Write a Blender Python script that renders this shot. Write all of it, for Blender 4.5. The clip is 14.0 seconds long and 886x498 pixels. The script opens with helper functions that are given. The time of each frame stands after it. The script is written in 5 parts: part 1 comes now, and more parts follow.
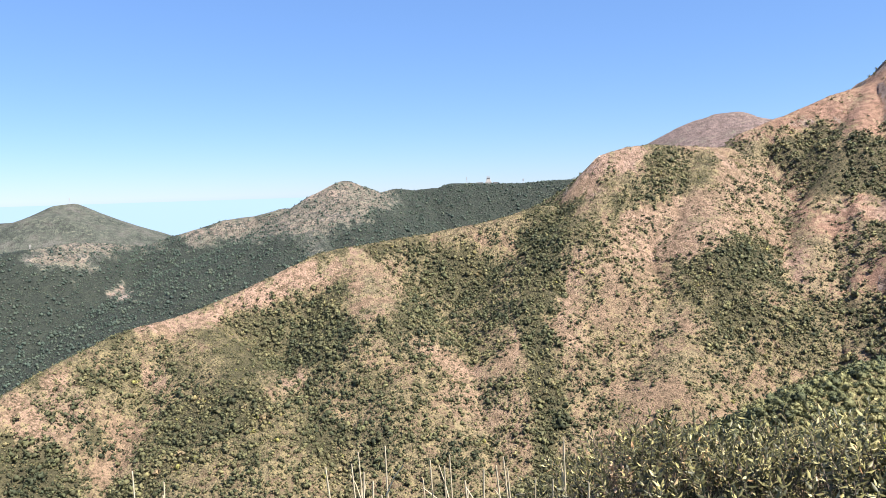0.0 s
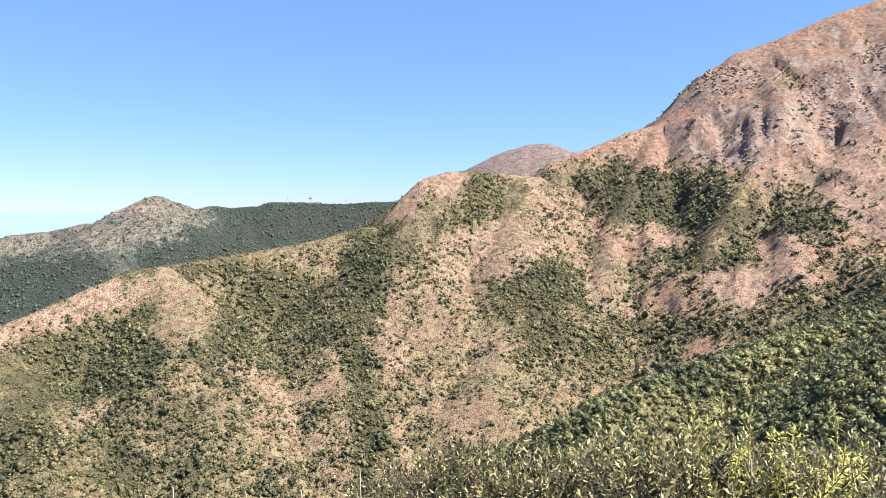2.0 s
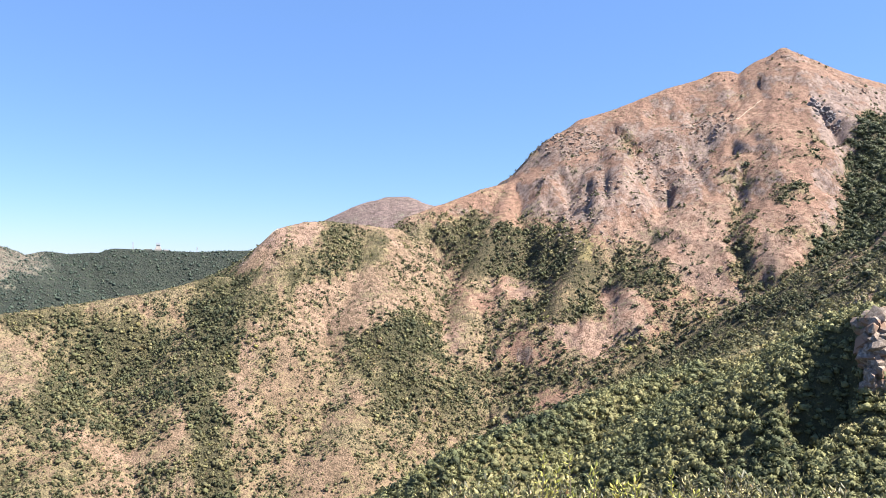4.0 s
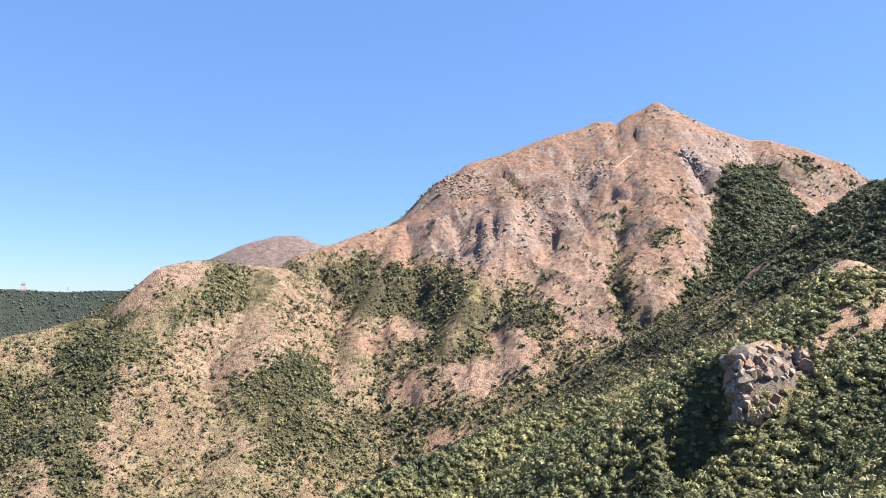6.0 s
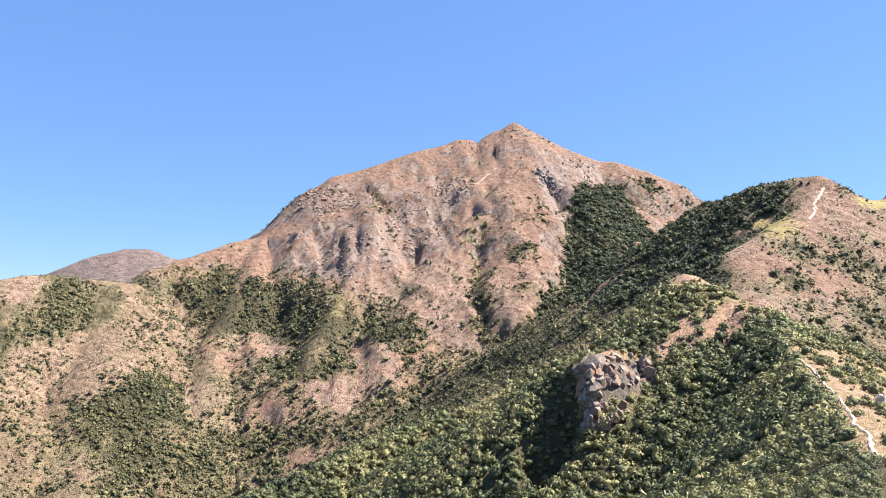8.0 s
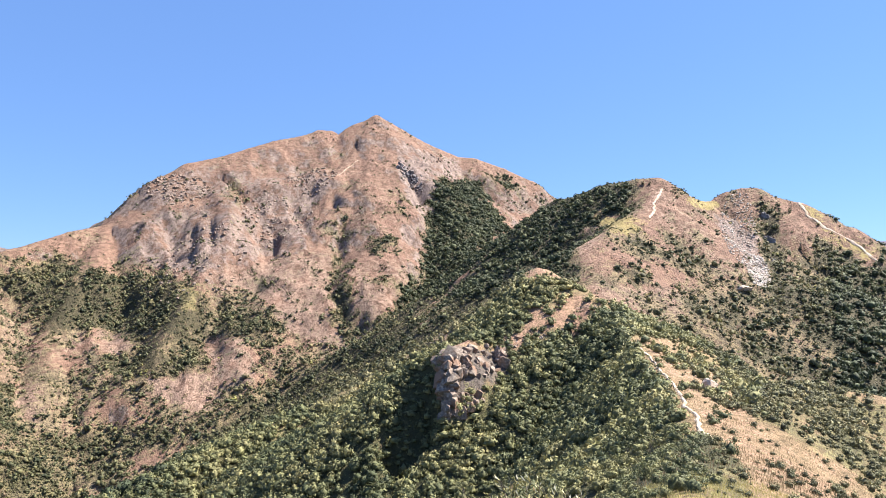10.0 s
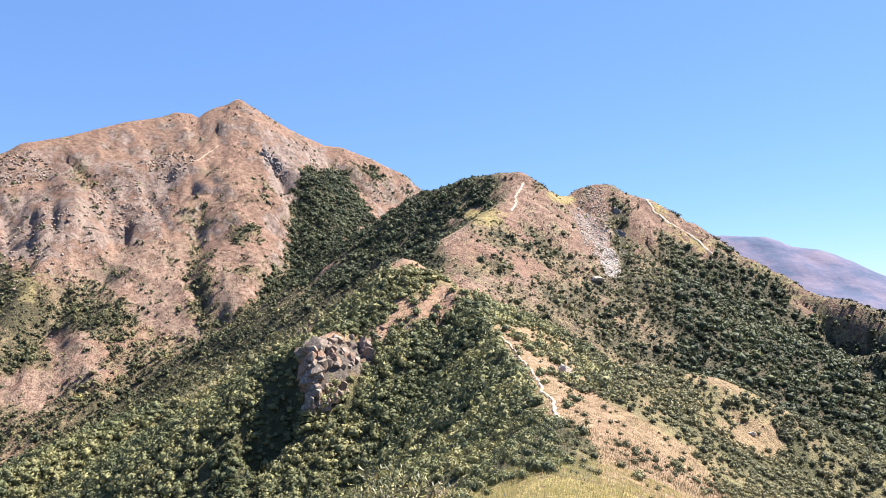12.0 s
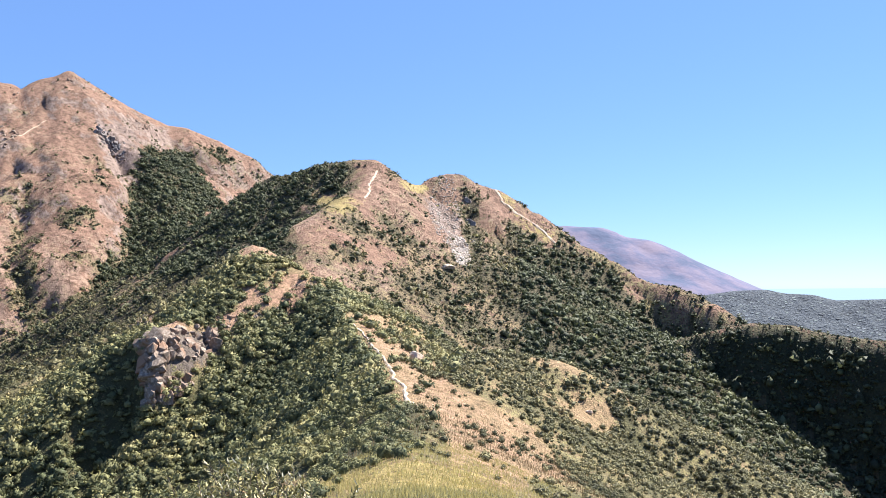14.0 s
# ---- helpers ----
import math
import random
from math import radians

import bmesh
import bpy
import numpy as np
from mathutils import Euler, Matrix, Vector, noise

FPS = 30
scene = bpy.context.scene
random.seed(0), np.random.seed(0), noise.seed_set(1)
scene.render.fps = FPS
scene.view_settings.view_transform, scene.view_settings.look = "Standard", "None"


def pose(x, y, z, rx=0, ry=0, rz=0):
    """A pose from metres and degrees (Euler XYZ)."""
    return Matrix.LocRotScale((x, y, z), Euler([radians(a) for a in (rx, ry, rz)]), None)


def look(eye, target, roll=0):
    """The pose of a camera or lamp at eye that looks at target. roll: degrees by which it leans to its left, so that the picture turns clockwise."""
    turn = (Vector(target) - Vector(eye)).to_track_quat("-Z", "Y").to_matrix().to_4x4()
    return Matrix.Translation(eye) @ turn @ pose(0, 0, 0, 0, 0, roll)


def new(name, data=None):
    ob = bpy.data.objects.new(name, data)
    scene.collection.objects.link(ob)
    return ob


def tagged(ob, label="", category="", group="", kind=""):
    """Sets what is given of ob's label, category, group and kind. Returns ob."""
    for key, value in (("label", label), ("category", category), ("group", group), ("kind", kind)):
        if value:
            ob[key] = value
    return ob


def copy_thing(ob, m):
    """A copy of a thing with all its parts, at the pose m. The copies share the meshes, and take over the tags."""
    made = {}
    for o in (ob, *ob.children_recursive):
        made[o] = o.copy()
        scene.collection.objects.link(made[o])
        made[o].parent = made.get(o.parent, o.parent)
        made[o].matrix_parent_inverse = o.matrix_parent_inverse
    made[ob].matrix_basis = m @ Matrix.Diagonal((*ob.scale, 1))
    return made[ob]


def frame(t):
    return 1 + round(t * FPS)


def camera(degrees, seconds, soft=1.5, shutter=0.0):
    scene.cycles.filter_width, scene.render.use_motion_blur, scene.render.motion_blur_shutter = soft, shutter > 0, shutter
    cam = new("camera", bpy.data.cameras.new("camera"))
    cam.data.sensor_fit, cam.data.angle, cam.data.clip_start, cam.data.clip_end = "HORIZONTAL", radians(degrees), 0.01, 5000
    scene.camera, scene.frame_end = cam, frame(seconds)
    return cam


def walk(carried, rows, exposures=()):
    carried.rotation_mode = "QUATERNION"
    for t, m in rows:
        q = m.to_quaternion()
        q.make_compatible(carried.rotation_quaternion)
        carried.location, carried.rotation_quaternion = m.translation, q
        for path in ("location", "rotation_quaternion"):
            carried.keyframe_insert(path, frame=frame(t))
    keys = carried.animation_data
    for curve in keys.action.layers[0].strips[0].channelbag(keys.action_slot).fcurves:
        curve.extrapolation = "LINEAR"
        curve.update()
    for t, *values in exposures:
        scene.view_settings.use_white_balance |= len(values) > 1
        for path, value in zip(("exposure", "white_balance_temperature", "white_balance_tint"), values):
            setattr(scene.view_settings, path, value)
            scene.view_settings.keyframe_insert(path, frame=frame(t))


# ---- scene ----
cam = camera(62.45, 14.0, 0.8)
# seconds, turn to the left, tilt up, roll (degrees), sideways and upward drift of the hand (m)
WALK = [
    (0.0, 0.0, -4.66, -1.72, 0.0, 0.0), (0.5, -4.18, -4.46, -1.28, 0.036, 0.006),
    (1.0, -7.83, -4.2, -0.78, 0.074, 0.02), (1.5, -10.97, -3.81, -0.36, 0.104, 0.035),
    (2.0, -13.95, -3.22, -0.06, 0.106, 0.05), (2.5, -16.88, -2.4, 0.21, 0.108, 0.06),
    (3.0, -19.78, -1.38, 0.52, 0.11, 0.072), (3.2, -20.93, -0.93, 0.65, 0.11, 0.075),
    (5.3, -30.54, 3.24, 1.1, 0.11, 0.08), (5.5, -31.38, 3.49, 1.12, 0.11, 0.08),
    (6.0, -33.48, 4.2, 0.93, 0.11, 0.08), (6.5, -35.83, 4.78, 0.68, 0.11, 0.08),
    (7.0, -38.46, 5.18, 0.52, 0.11, 0.08), (7.5, -41.31, 5.39, 0.39, 0.11, 0.08),
    (8.0, -44.19, 5.44, 0.27, 0.11, 0.08), (10.5, -57.77, 4.67, -0.13, 0.11, 0.08),
    (11.0, -60.4, 4.44, -0.19, 0.11, 0.08), (11.5, -63.0, 4.26, -0.24, 0.11, 0.08),
    (12.0, -65.62, 4.12, -0.36, 0.11, 0.08), (12.5, -68.38, 3.96, -0.44, 0.11, 0.08),
    (13.0, -71.37, 3.73, -0.52, 0.11, 0.08), (13.5, -74.4, 3.43, -0.62, 0.11, 0.08),
    (14.0, -77.11, 3.06, -0.59, 0.11, 0.08)]
EYE = 1.6
walk(cam, [(t, pose(0.93 * s, -0.37 * s, EYE + up, 90 + tilt, 0, turn) @ pose(0, 0, 0, 0, 0, roll))
           for t, turn, tilt, roll, s, up in WALK], [(0.0, 1.78), (2.5, 1.95), (5.3, 1.92), (7.0, 1.9), (14.0, 1.87)])

# ---- daylight ----
SUN_BEARING, SUN_HEIGHT = -124.0, 52.0     # degrees to the left of +y, and above the horizon
world = bpy.data.worlds.new("sky")
world.use_nodes = True
scene.world = world
wn = world.node_tree.nodes
sky = wn.new("ShaderNodeTexSky")
sky.sky_type, sky.sun_disc = "NISHITA", False
sky.sun_elevation, sky.sun_rotation = radians(SUN_HEIGHT), radians(-SUN_BEARING)
sky.altitude, sky.air_density, sky.dust_density, sky.ozone_density = 400, 1.0, 0.0, 4.0
wn["Background"].inputs["Strength"].default_value = 0.061
wash, lift = wn.new("ShaderNodeMix"), wn.new("ShaderNodeMix")
for node, kind, tone in ((wash, "MULTIPLY", (0.35, 0.40, 0.44, 1)), (lift, "ADD", (0.5, 0.98, 2.35, 1))):
    node.data_type, node.blend_type = "RGBA", kind
    node.inputs["Factor"].default_value, node.inputs["B"].default_value = 1.0, tone
world.node_tree.links.new(sky.outputs["Color"], wash.inputs["A"])
world.node_tree.links.new(wash.outputs["Result"], lift.inputs["A"])
world.node_tree.links.new(lift.outputs["Result"], wn["Background"].inputs["Color"])
sun = new("sun", bpy.data.lights.new("sun", "SUN"))
sun.data.energy, sun.data.angle, sun.data.color = 5.0, radians(0.53), (1.0, 0.95, 0.87)
sb, sh = radians(SUN_BEARING), radians(SUN_HEIGHT)
sun.matrix_world = look((-math.sin(sb) * math.cos(sh) * 100, math.cos(sb) * math.cos(sh) * 100, math.sin(sh) * 100), (0, 0, 0))


# ---- materials ----
def material(name, rough=0.9, spec=0.15):
    m = bpy.data.materials.new(name)
    m.use_nodes = True
    b = m.node_tree.nodes["Principled BSDF"]
    b.inputs["Roughness"].default_value = rough
    b.inputs["Specular IOR Level"].default_value = spec
    return m, m.node_tree.nodes, m.node_tree.links, b


def noise_node(n, l, scale, detail=4.0, rough=0.6):
    t = n.new("ShaderNodeTexNoise")
    t.inputs["Scale"].default_value, t.inputs["Detail"].default_value, t.inputs["Roughness"].default_value = scale, detail, rough
    g = n.new("ShaderNodeNewGeometry")
    l.new(g.outputs["Position"], t.inputs["Vector"])
    return t.outputs["Fac"]


def ramp(n, l, fac, stops):
    r = n.new("ShaderNodeValToRGB")
    e = r.color_ramp.elements
    while len(e) < len(stops):
        e.new(0.5)
    for el, (p, c) in zip(e, stops):
        el.position, el.color = p, (*c, 1)
    l.new(fac, r.inputs["Fac"])
    return r.outputs["Color"]


def mix(n, l, fac, a, b, kind="MIX"):
    m = n.new("ShaderNodeMix")
    m.data_type, m.blend_type = "RGBA", kind
    for sock, v in ((m.inputs["Factor"], fac), (m.inputs["A"], a), (m.inputs["B"], b)):
        if isinstance(v, (int, float)):
            sock.default_value = v
        elif isinstance(v, tuple):
            sock.default_value = (*v, 1)
        else:
            l.new(v, sock)
    return m.outputs["Result"]


def maths(n, l, op, a, b, clamp=False):
    m = n.new("ShaderNodeMath")
    m.operation, m.use_clamp = op, clamp
    for sock, v in zip(m.inputs, (a, b)):
        if isinstance(v, (int, float)):
            sock.default_value = v
        else:
            l.new(v, sock)
    return m.outputs[0]


def bump(n, l, bsdf, fac, strength, dist):
    b = n.new("ShaderNodeBump")
    b.inputs["Strength"].default_value, b.inputs["Distance"].default_value = strength, dist
    l.new(fac, b.inputs["Height"])
    l.new(b.outputs["Normal"], bsdf.inputs["Normal"])


def hillside(name, grass, soil, green, stone, grain=1.0):
    """Ground cover by the sheet's own cover map: red is scrub, green bare soil, blue rock, alpha yellow grass."""
    m, n, l, b = material(name)
    at = n.new("ShaderNodeAttribute")
    at.attribute_name = "cover"
    sep = n.new("ShaderNodeSeparateColor")
    l.new(at.outputs["Color"], sep.inputs["Color"])
    fine, mid, wide = (noise_node(n, l, s / grain, 5.0, 0.65) for s in (0.85, 0.2, 0.045))
    both = maths(n, l, "ADD", maths(n, l, "MULTIPLY", fine, 0.5), maths(n, l, "MULTIPLY", mid, 0.5))
    rag = maths(n, l, "ADD", maths(n, l, "MULTIPLY", both, 0.7), maths(n, l, "MULTIPLY", wide, 0.3))
    geo = n.new("ShaderNodeNewGeometry")
    cell = n.new("ShaderNodeTexVoronoi")
    cell.inputs["Scale"].default_value = 0.6 / grain
    l.new(geo.outputs["Position"], cell.inputs["Vector"])
    lot = n.new("ShaderNodeSeparateColor")
    l.new(cell.outputs["Color"], lot.inputs["Color"])
    mound = maths(n, l, "SUBTRACT", 1.0, maths(n, l, "MULTIPLY", cell.outputs["Distance"], 1.9), True)

    def edge(cover, soft=5.0):
        v = maths(n, l, "ADD", cover, maths(n, l, "MULTIPLY", maths(n, l, "SUBTRACT", rag, 0.5), 5.0))
        return maths(n, l, "ADD", maths(n, l, "MULTIPLY", maths(n, l, "SUBTRACT", v, 0.5), soft), 0.5, True)
    dark = lambda c, f: tuple(x * f for x in c)
    g = ramp(n, l, both, [(0.42, dark(grass, 0.42)), (0.5, grass), (0.58, dark(grass, 1.5))])
    g = mix(n, l, maths(n, l, "MULTIPLY", wide, 0.6), g, (grass[0] * 0.8, grass[1] * 0.95, grass[2] * 0.8))
    yellow = ramp(n, l, both, [(0.38, (0.19, 0.145, 0.06)), (0.62, (0.32, 0.25, 0.105))])
    g = mix(n, l, edge(at.outputs["Alpha"]), g, yellow)
    s = ramp(n, l, both, [(0.42, dark(soil, 0.5)), (0.5, soil), (0.57, dark(soil, 1.4))])
    g = mix(n, l, edge(sep.outputs["Green"]), g, s)
    drawn, spread = n.new("ShaderNodeTexNoise"), n.new("ShaderNodeVectorMath")
    spread.operation = "MULTIPLY"
    spread.inputs[1].default_value = (1.0, 1.0, 0.3)
    l.new(geo.outputs["Position"], spread.inputs[0])
    l.new(spread.outputs["Vector"], drawn.inputs["Vector"])
    drawn.inputs["Scale"].default_value, drawn.inputs["Detail"].default_value, drawn.inputs["Roughness"].default_value = 0.22 / grain, 6.0, 0.7
    crack = drawn.outputs["Fac"]
    r = ramp(n, l, crack, [(0.36, dark(stone, 0.4)), (0.48, stone), (0.64, dark(stone, 1.55))])
    g = mix(n, l, edge(sep.outputs["Blue"]), g, r)
    v = ramp(n, l, both, [(0.42, dark(green, 0.35)), (0.5, green), (0.58, (green[0] * 1.8, green[1] * 1.7, green[2] * 1.4))])
    v = mix(n, l, maths(n, l, "MULTIPLY", maths(n, l, "SUBTRACT", sep.outputs["Red"], 0.75), 3.2, True), v, dark(green, 0.42))      # ground darkened under dense woods, standing in for canopy shade
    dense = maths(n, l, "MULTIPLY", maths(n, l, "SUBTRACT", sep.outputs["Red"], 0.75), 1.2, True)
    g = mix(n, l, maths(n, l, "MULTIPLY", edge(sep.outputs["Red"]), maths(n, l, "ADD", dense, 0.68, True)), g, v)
    # small tufts: one to a cell, more of them where scrub grows
    chance = maths(n, l, "LESS_THAN", lot.outputs["Red"], maths(n, l, "ADD", maths(n, l, "MULTIPLY", sep.outputs["Red"], 0.65), 0.1))
    tuft = maths(n, l, "MULTIPLY", chance, maths(n, l, "MULTIPLY", maths(n, l, "SUBTRACT", mound, 0.3), 4.0, True))
    tone = ramp(n, l, lot.outputs["Green"], [(0.0, dark(green, 0.35)), (0.5, dark(green, 0.8)), (0.8, (green[0] * 1.6, green[1] * 1.6, green[2] * 1.2)), (1.0, dark(grass, 1.2))])
    g = mix(n, l, maths(n, l, "MULTIPLY", tuft, 0.85), g, tone)
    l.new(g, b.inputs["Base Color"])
    bump(n, l, b, maths(n, l, "ADD", maths(n, l, "MULTIPLY", both, 1.6), maths(n, l, "MULTIPLY", tuft, 0.5 if grain > 0.5 else 0.12)), 1.0, 2.2 * grain)
    return m


def foliage(name, stops, grain=1.0, rough=0.7, spread=1.0):
    """Leaves: every shrub takes its own tone, every tuft a shade of it, with flecks of leaf scale."""
    m, n, l, b = material(name, rough, 0.2)
    g = n.new("ShaderNodeNewGeometry")
    at = n.new("ShaderNodeAttribute")
    at.attribute_name = "tone"
    base = ramp(n, l, at.outputs["Fac"], stops)
    fleck = noise_node(n, l, 3.0 / grain, 3.0, 0.7)
    base = mix(n, l, 1.0, base, ramp(n, l, g.outputs["Random Per Island"], [(0.0, tuple(1 - x * spread for x in (0.42, 0.41, 0.38))), (0.6, (1.0, 1.0, 1.0)), (1.0, tuple(1 + x * spread for x in (0.5, 0.48, 0.36)))]), "MULTIPLY")
    c = mix(n, l, 0.7, base, ramp(n, l, fleck, [(0.32, (0.45, 0.45, 0.45)), (0.68, (1.5, 1.5, 1.4))]), "MULTIPLY")
    l.new(c, b.inputs["Base Color"])
    bump(n, l, b, fleck, 0.5, 0.3 * grain)
    t = n.new("ShaderNodeBsdfTranslucent")
    l.new(c, t.inputs["Color"])
    a = n.new("ShaderNodeMixShader")
    a.inputs["Fac"].default_value = 0.2
    l.new(b.outputs["BSDF"], a.inputs[1])
    l.new(t.outputs["BSDF"], a.inputs[2])
    l.new(a.outputs["Shader"], n["Material Output"].inputs["Surface"])
    return m


GRASS, SOIL, GREEN, STONE = (0.197, 0.113, 0.085), (0.215, 0.142, 0.108), (0.12, 0.104, 0.062), (0.185, 0.135, 0.116)
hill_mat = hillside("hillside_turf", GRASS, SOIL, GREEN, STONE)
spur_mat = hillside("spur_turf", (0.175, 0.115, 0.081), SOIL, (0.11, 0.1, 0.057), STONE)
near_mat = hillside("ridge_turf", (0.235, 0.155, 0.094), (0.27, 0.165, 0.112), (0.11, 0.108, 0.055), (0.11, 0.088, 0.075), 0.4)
# scrub green greyed here to stand in for haze
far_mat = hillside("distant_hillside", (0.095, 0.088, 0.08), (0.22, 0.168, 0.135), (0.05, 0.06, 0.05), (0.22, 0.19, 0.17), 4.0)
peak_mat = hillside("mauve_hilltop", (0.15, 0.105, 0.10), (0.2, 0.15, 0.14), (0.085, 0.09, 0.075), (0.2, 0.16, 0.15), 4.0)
# haze over the far range, put into its colour with a faint glow
haze_mat, hn, hl, hb = material("painted_haze_glow", 1.0, 0.0)
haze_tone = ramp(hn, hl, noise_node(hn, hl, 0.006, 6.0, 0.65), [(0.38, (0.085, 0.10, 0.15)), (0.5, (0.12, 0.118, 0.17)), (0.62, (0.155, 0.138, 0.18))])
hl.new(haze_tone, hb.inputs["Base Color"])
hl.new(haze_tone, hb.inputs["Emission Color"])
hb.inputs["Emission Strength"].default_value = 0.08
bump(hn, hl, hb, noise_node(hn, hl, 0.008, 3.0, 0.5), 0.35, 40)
# woods tinted blue-grey all over, the haze being part of the colours
wood_haze = hillside("haze_tinted_woods", (0.11, 0.13, 0.165), (0.2, 0.2, 0.22), (0.10, 0.125, 0.165), (0.2, 0.2, 0.22), 7.0)
# floor green darkened to carry the shade on the wooded spur
shade_mat = hillside("shaded_wood_floor", GRASS, SOIL, (0.05, 0.062, 0.036), STONE)
SCRUB = [(0.0, (0.042, 0.05, 0.03)), (0.2, (0.066, 0.072, 0.04)), (0.42, (0.098, 0.098, 0.052)), (0.66, (0.135, 0.125, 0.068)), (0.84, (0.175, 0.155, 0.082)),
         (0.93, (0.18, 0.13, 0.085)), (1.0, (0.23, 0.215, 0.075))]
scrub_mat = foliage("scrub_leaves", SCRUB)
flank_mat = foliage("grey_green_scrub", [(0.0, (0.075, 0.078, 0.045)), (0.4, (0.125, 0.12, 0.067)), (0.75, (0.185, 0.168, 0.093)), (1.0, (0.27, 0.215, 0.125))])
# woodland's own deep green, toned down further for slopes in shade
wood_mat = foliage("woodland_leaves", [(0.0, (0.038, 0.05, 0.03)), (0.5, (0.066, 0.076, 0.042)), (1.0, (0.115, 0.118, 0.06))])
# the blue in these leaves stands in for haze over the distance
far_leaf_mat = foliage("haze_tinted_leaves", [(0.0, (0.045, 0.064, 0.056)), (0.6, (0.064, 0.085, 0.068)), (1.0, (0.094, 0.108, 0.08))], 3.0, spread=0.5)
ridge_mat = foliage("ridge_shrub_leaves", [(min(1.0, q * 1.3), (1.85 * c[0], 1.8 * c[1], 1.65 * c[2])) for q, c in SCRUB[:5]], 0.5, spread=0.6)


# ---- terrain ----
def lattice(ix, iy, seed):
    h = (ix.astype(np.int64) * 374761393 + iy.astype(np.int64) * 668265263 + seed * 974634777) & 0xFFFFFFFF
    h = ((h ^ (h >> 13)) * 1274126177) & 0xFFFFFFFF
    return ((h ^ (h >> 16)) & 0xFFFFFF) / float(0xFFFFFF)


def value_noise(x, y, seed):
    ix, iy = np.floor(x), np.floor(y)
    fx, fy = x - ix, y - iy
    fx, fy = fx * fx * fx * (fx * (fx * 6 - 15) + 10), fy * fy * fy * (fy * (fy * 6 - 15) + 10)
    a, b = lattice(ix, iy, seed), lattice(ix + 1, iy, seed)
    c, d = lattice(ix, iy + 1, seed), lattice(ix + 1, iy + 1, seed)
    return (a + (b - a) * fx) * (1 - fy) + (c + (d - c) * fx) * fy


def fbm(x, y, size, octaves, seed, ridged=False):
    """Layered noise from about -1 to 1; ridged gives sharp gullies."""
    total, amp, norm = 0.0, 1.0, 0.0
    for o in range(octaves):
        v = value_noise(x / size + 17.3 * o, y / size - 9.1 * o, seed + o) * 2 - 1
        total, norm = total + amp * ((1 - 2 * np.abs(v)) if ridged else v), norm + amp
        amp, size = amp * 0.5, size * 0.5
    return total / norm


def spot(bearing, dist, rise):
    """A place by its bearing (degrees left of +y), distance and angle of rise from the lookout."""
    a = radians(bearing)
    return -dist * math.sin(a), dist * math.cos(a), EYE + dist * math.tan(radians(rise))


# crest lines: (owner, slope on the left of the line, slope on its right, rounding, foot length, crest points)
RIDGES = []


def ridge(*line):
    RIDGES.append(line)


ridge('near', 1.0, 0.5, 5, 300, [(106, 90, 1.5), (105, 20, -3.0), (90, 0.01, 0), (-74, 35, -14.6), (-74.5, 110, -9.2), (-72.5, 190, -5.2), (-70.2, 255, -2.6), (-67.3, 310, 0.5), (-62.7, 335, 3.4)])
ridge('near', 1.6, 0.7, 4, 110, [(-62.7, 335, 3.4), (-59.5, 300, -1.4), (-56.0, 268, -2.7), (-53, 285, -8)])
ridge('near', 0.75, 0.8, 6, 200, [(-62.7, 335, 3.2), (-58.5, 350, 0.4), (-54.2, 350, -2.5), (-50.5, 345, -4.8), (-44, 330, -7.6), (-38, 310, -9.8), (-31.5, 285, -12.6), (-26, 250, -15.3)])
ridge('near', 0.6, 0.7, 10, 220, [(-74.5, 120, -9.8), (-80.5, 215, -5.0), (-84.73, 215, -5.51), (-87.28, 214, -7.5), (-90.62, 211, -8.91), (-93.44, 205, -10.57), (-95.79, 197, -12.27), (-98.46, 188, -13.58), (-99.89, 175, -16.07), (-101.32, 161, -17.63), (-106, 150, -22)])
ridge('twin', 0.8, 0.7, 8, 200, [(-67.3, 310, 0.3), (-66.5, 400, 5.2), (-68.7, 450, 6.4), (-71.2, 520, 8.3), (-71.3, 560, 9.9)])
ridge('twin', 1.0, 0.95, 8, 150, [(-58.0, 700, 4.5), (-64.23, 639, 8.64), (-65.56, 616, 8.81), (-67.8, 585, 9.67), (-69.14, 573, 9.81), (-70.48, 565, 10.02), (-71.6, 562, 10.04), (-72.71, 570, 9.13), (-73.81, 585, 8.33), (-74.9, 600, 8.09), (-75.78, 607, 8.09), (-76.67, 614, 8.71), (-77.54, 620, 8.91), (-78.41, 622, 8.86), (-79.69, 625, 8.16), (-81.18, 621, 7.68), (-82.63, 614, 6.24), (-84.27, 607, 5.75), (-86.27, 600, 3.78), (-88.22, 589, 3.01)])
ridge('twin', 1.0, 1.7, 8, 500, [(-88.22, 589, 3.01), (-90.12, 580, 1.91), (-91.96, 569, 0.61), (-93.05, 562, 0.17), (-94.49, 551, -0.05), (-95.87, 538, -0.6), (-96.4, 533, -4.39), (-97.22, 525, -1.35), (-97.76, 518, -4.58)])
ridge('twin', 0.9, 0.9, 6, 150, [(-80.4, 620, 7.4), (-81.0, 540, 3.5), (-82.5, 440, -2.5)])
ridge('twin', 0.9, 0.9, 6, 150, [(-76.2, 610, 8.0), (-75.5, 520, 4.0), (-77, 420, -1.5)])
ridge('right', 0.6, 2.2, 6, 500, [(-94.0, 470, -4.2), (-97.76, 446, -3.18), (-99.86, 430, -2.73), (-102.43, 425, -2.87), (-104.19, 421, -3.32), (-105.9, 414, -3.63), (-108.14, 400, -3.87), (-116.0, 380, -5.0)])
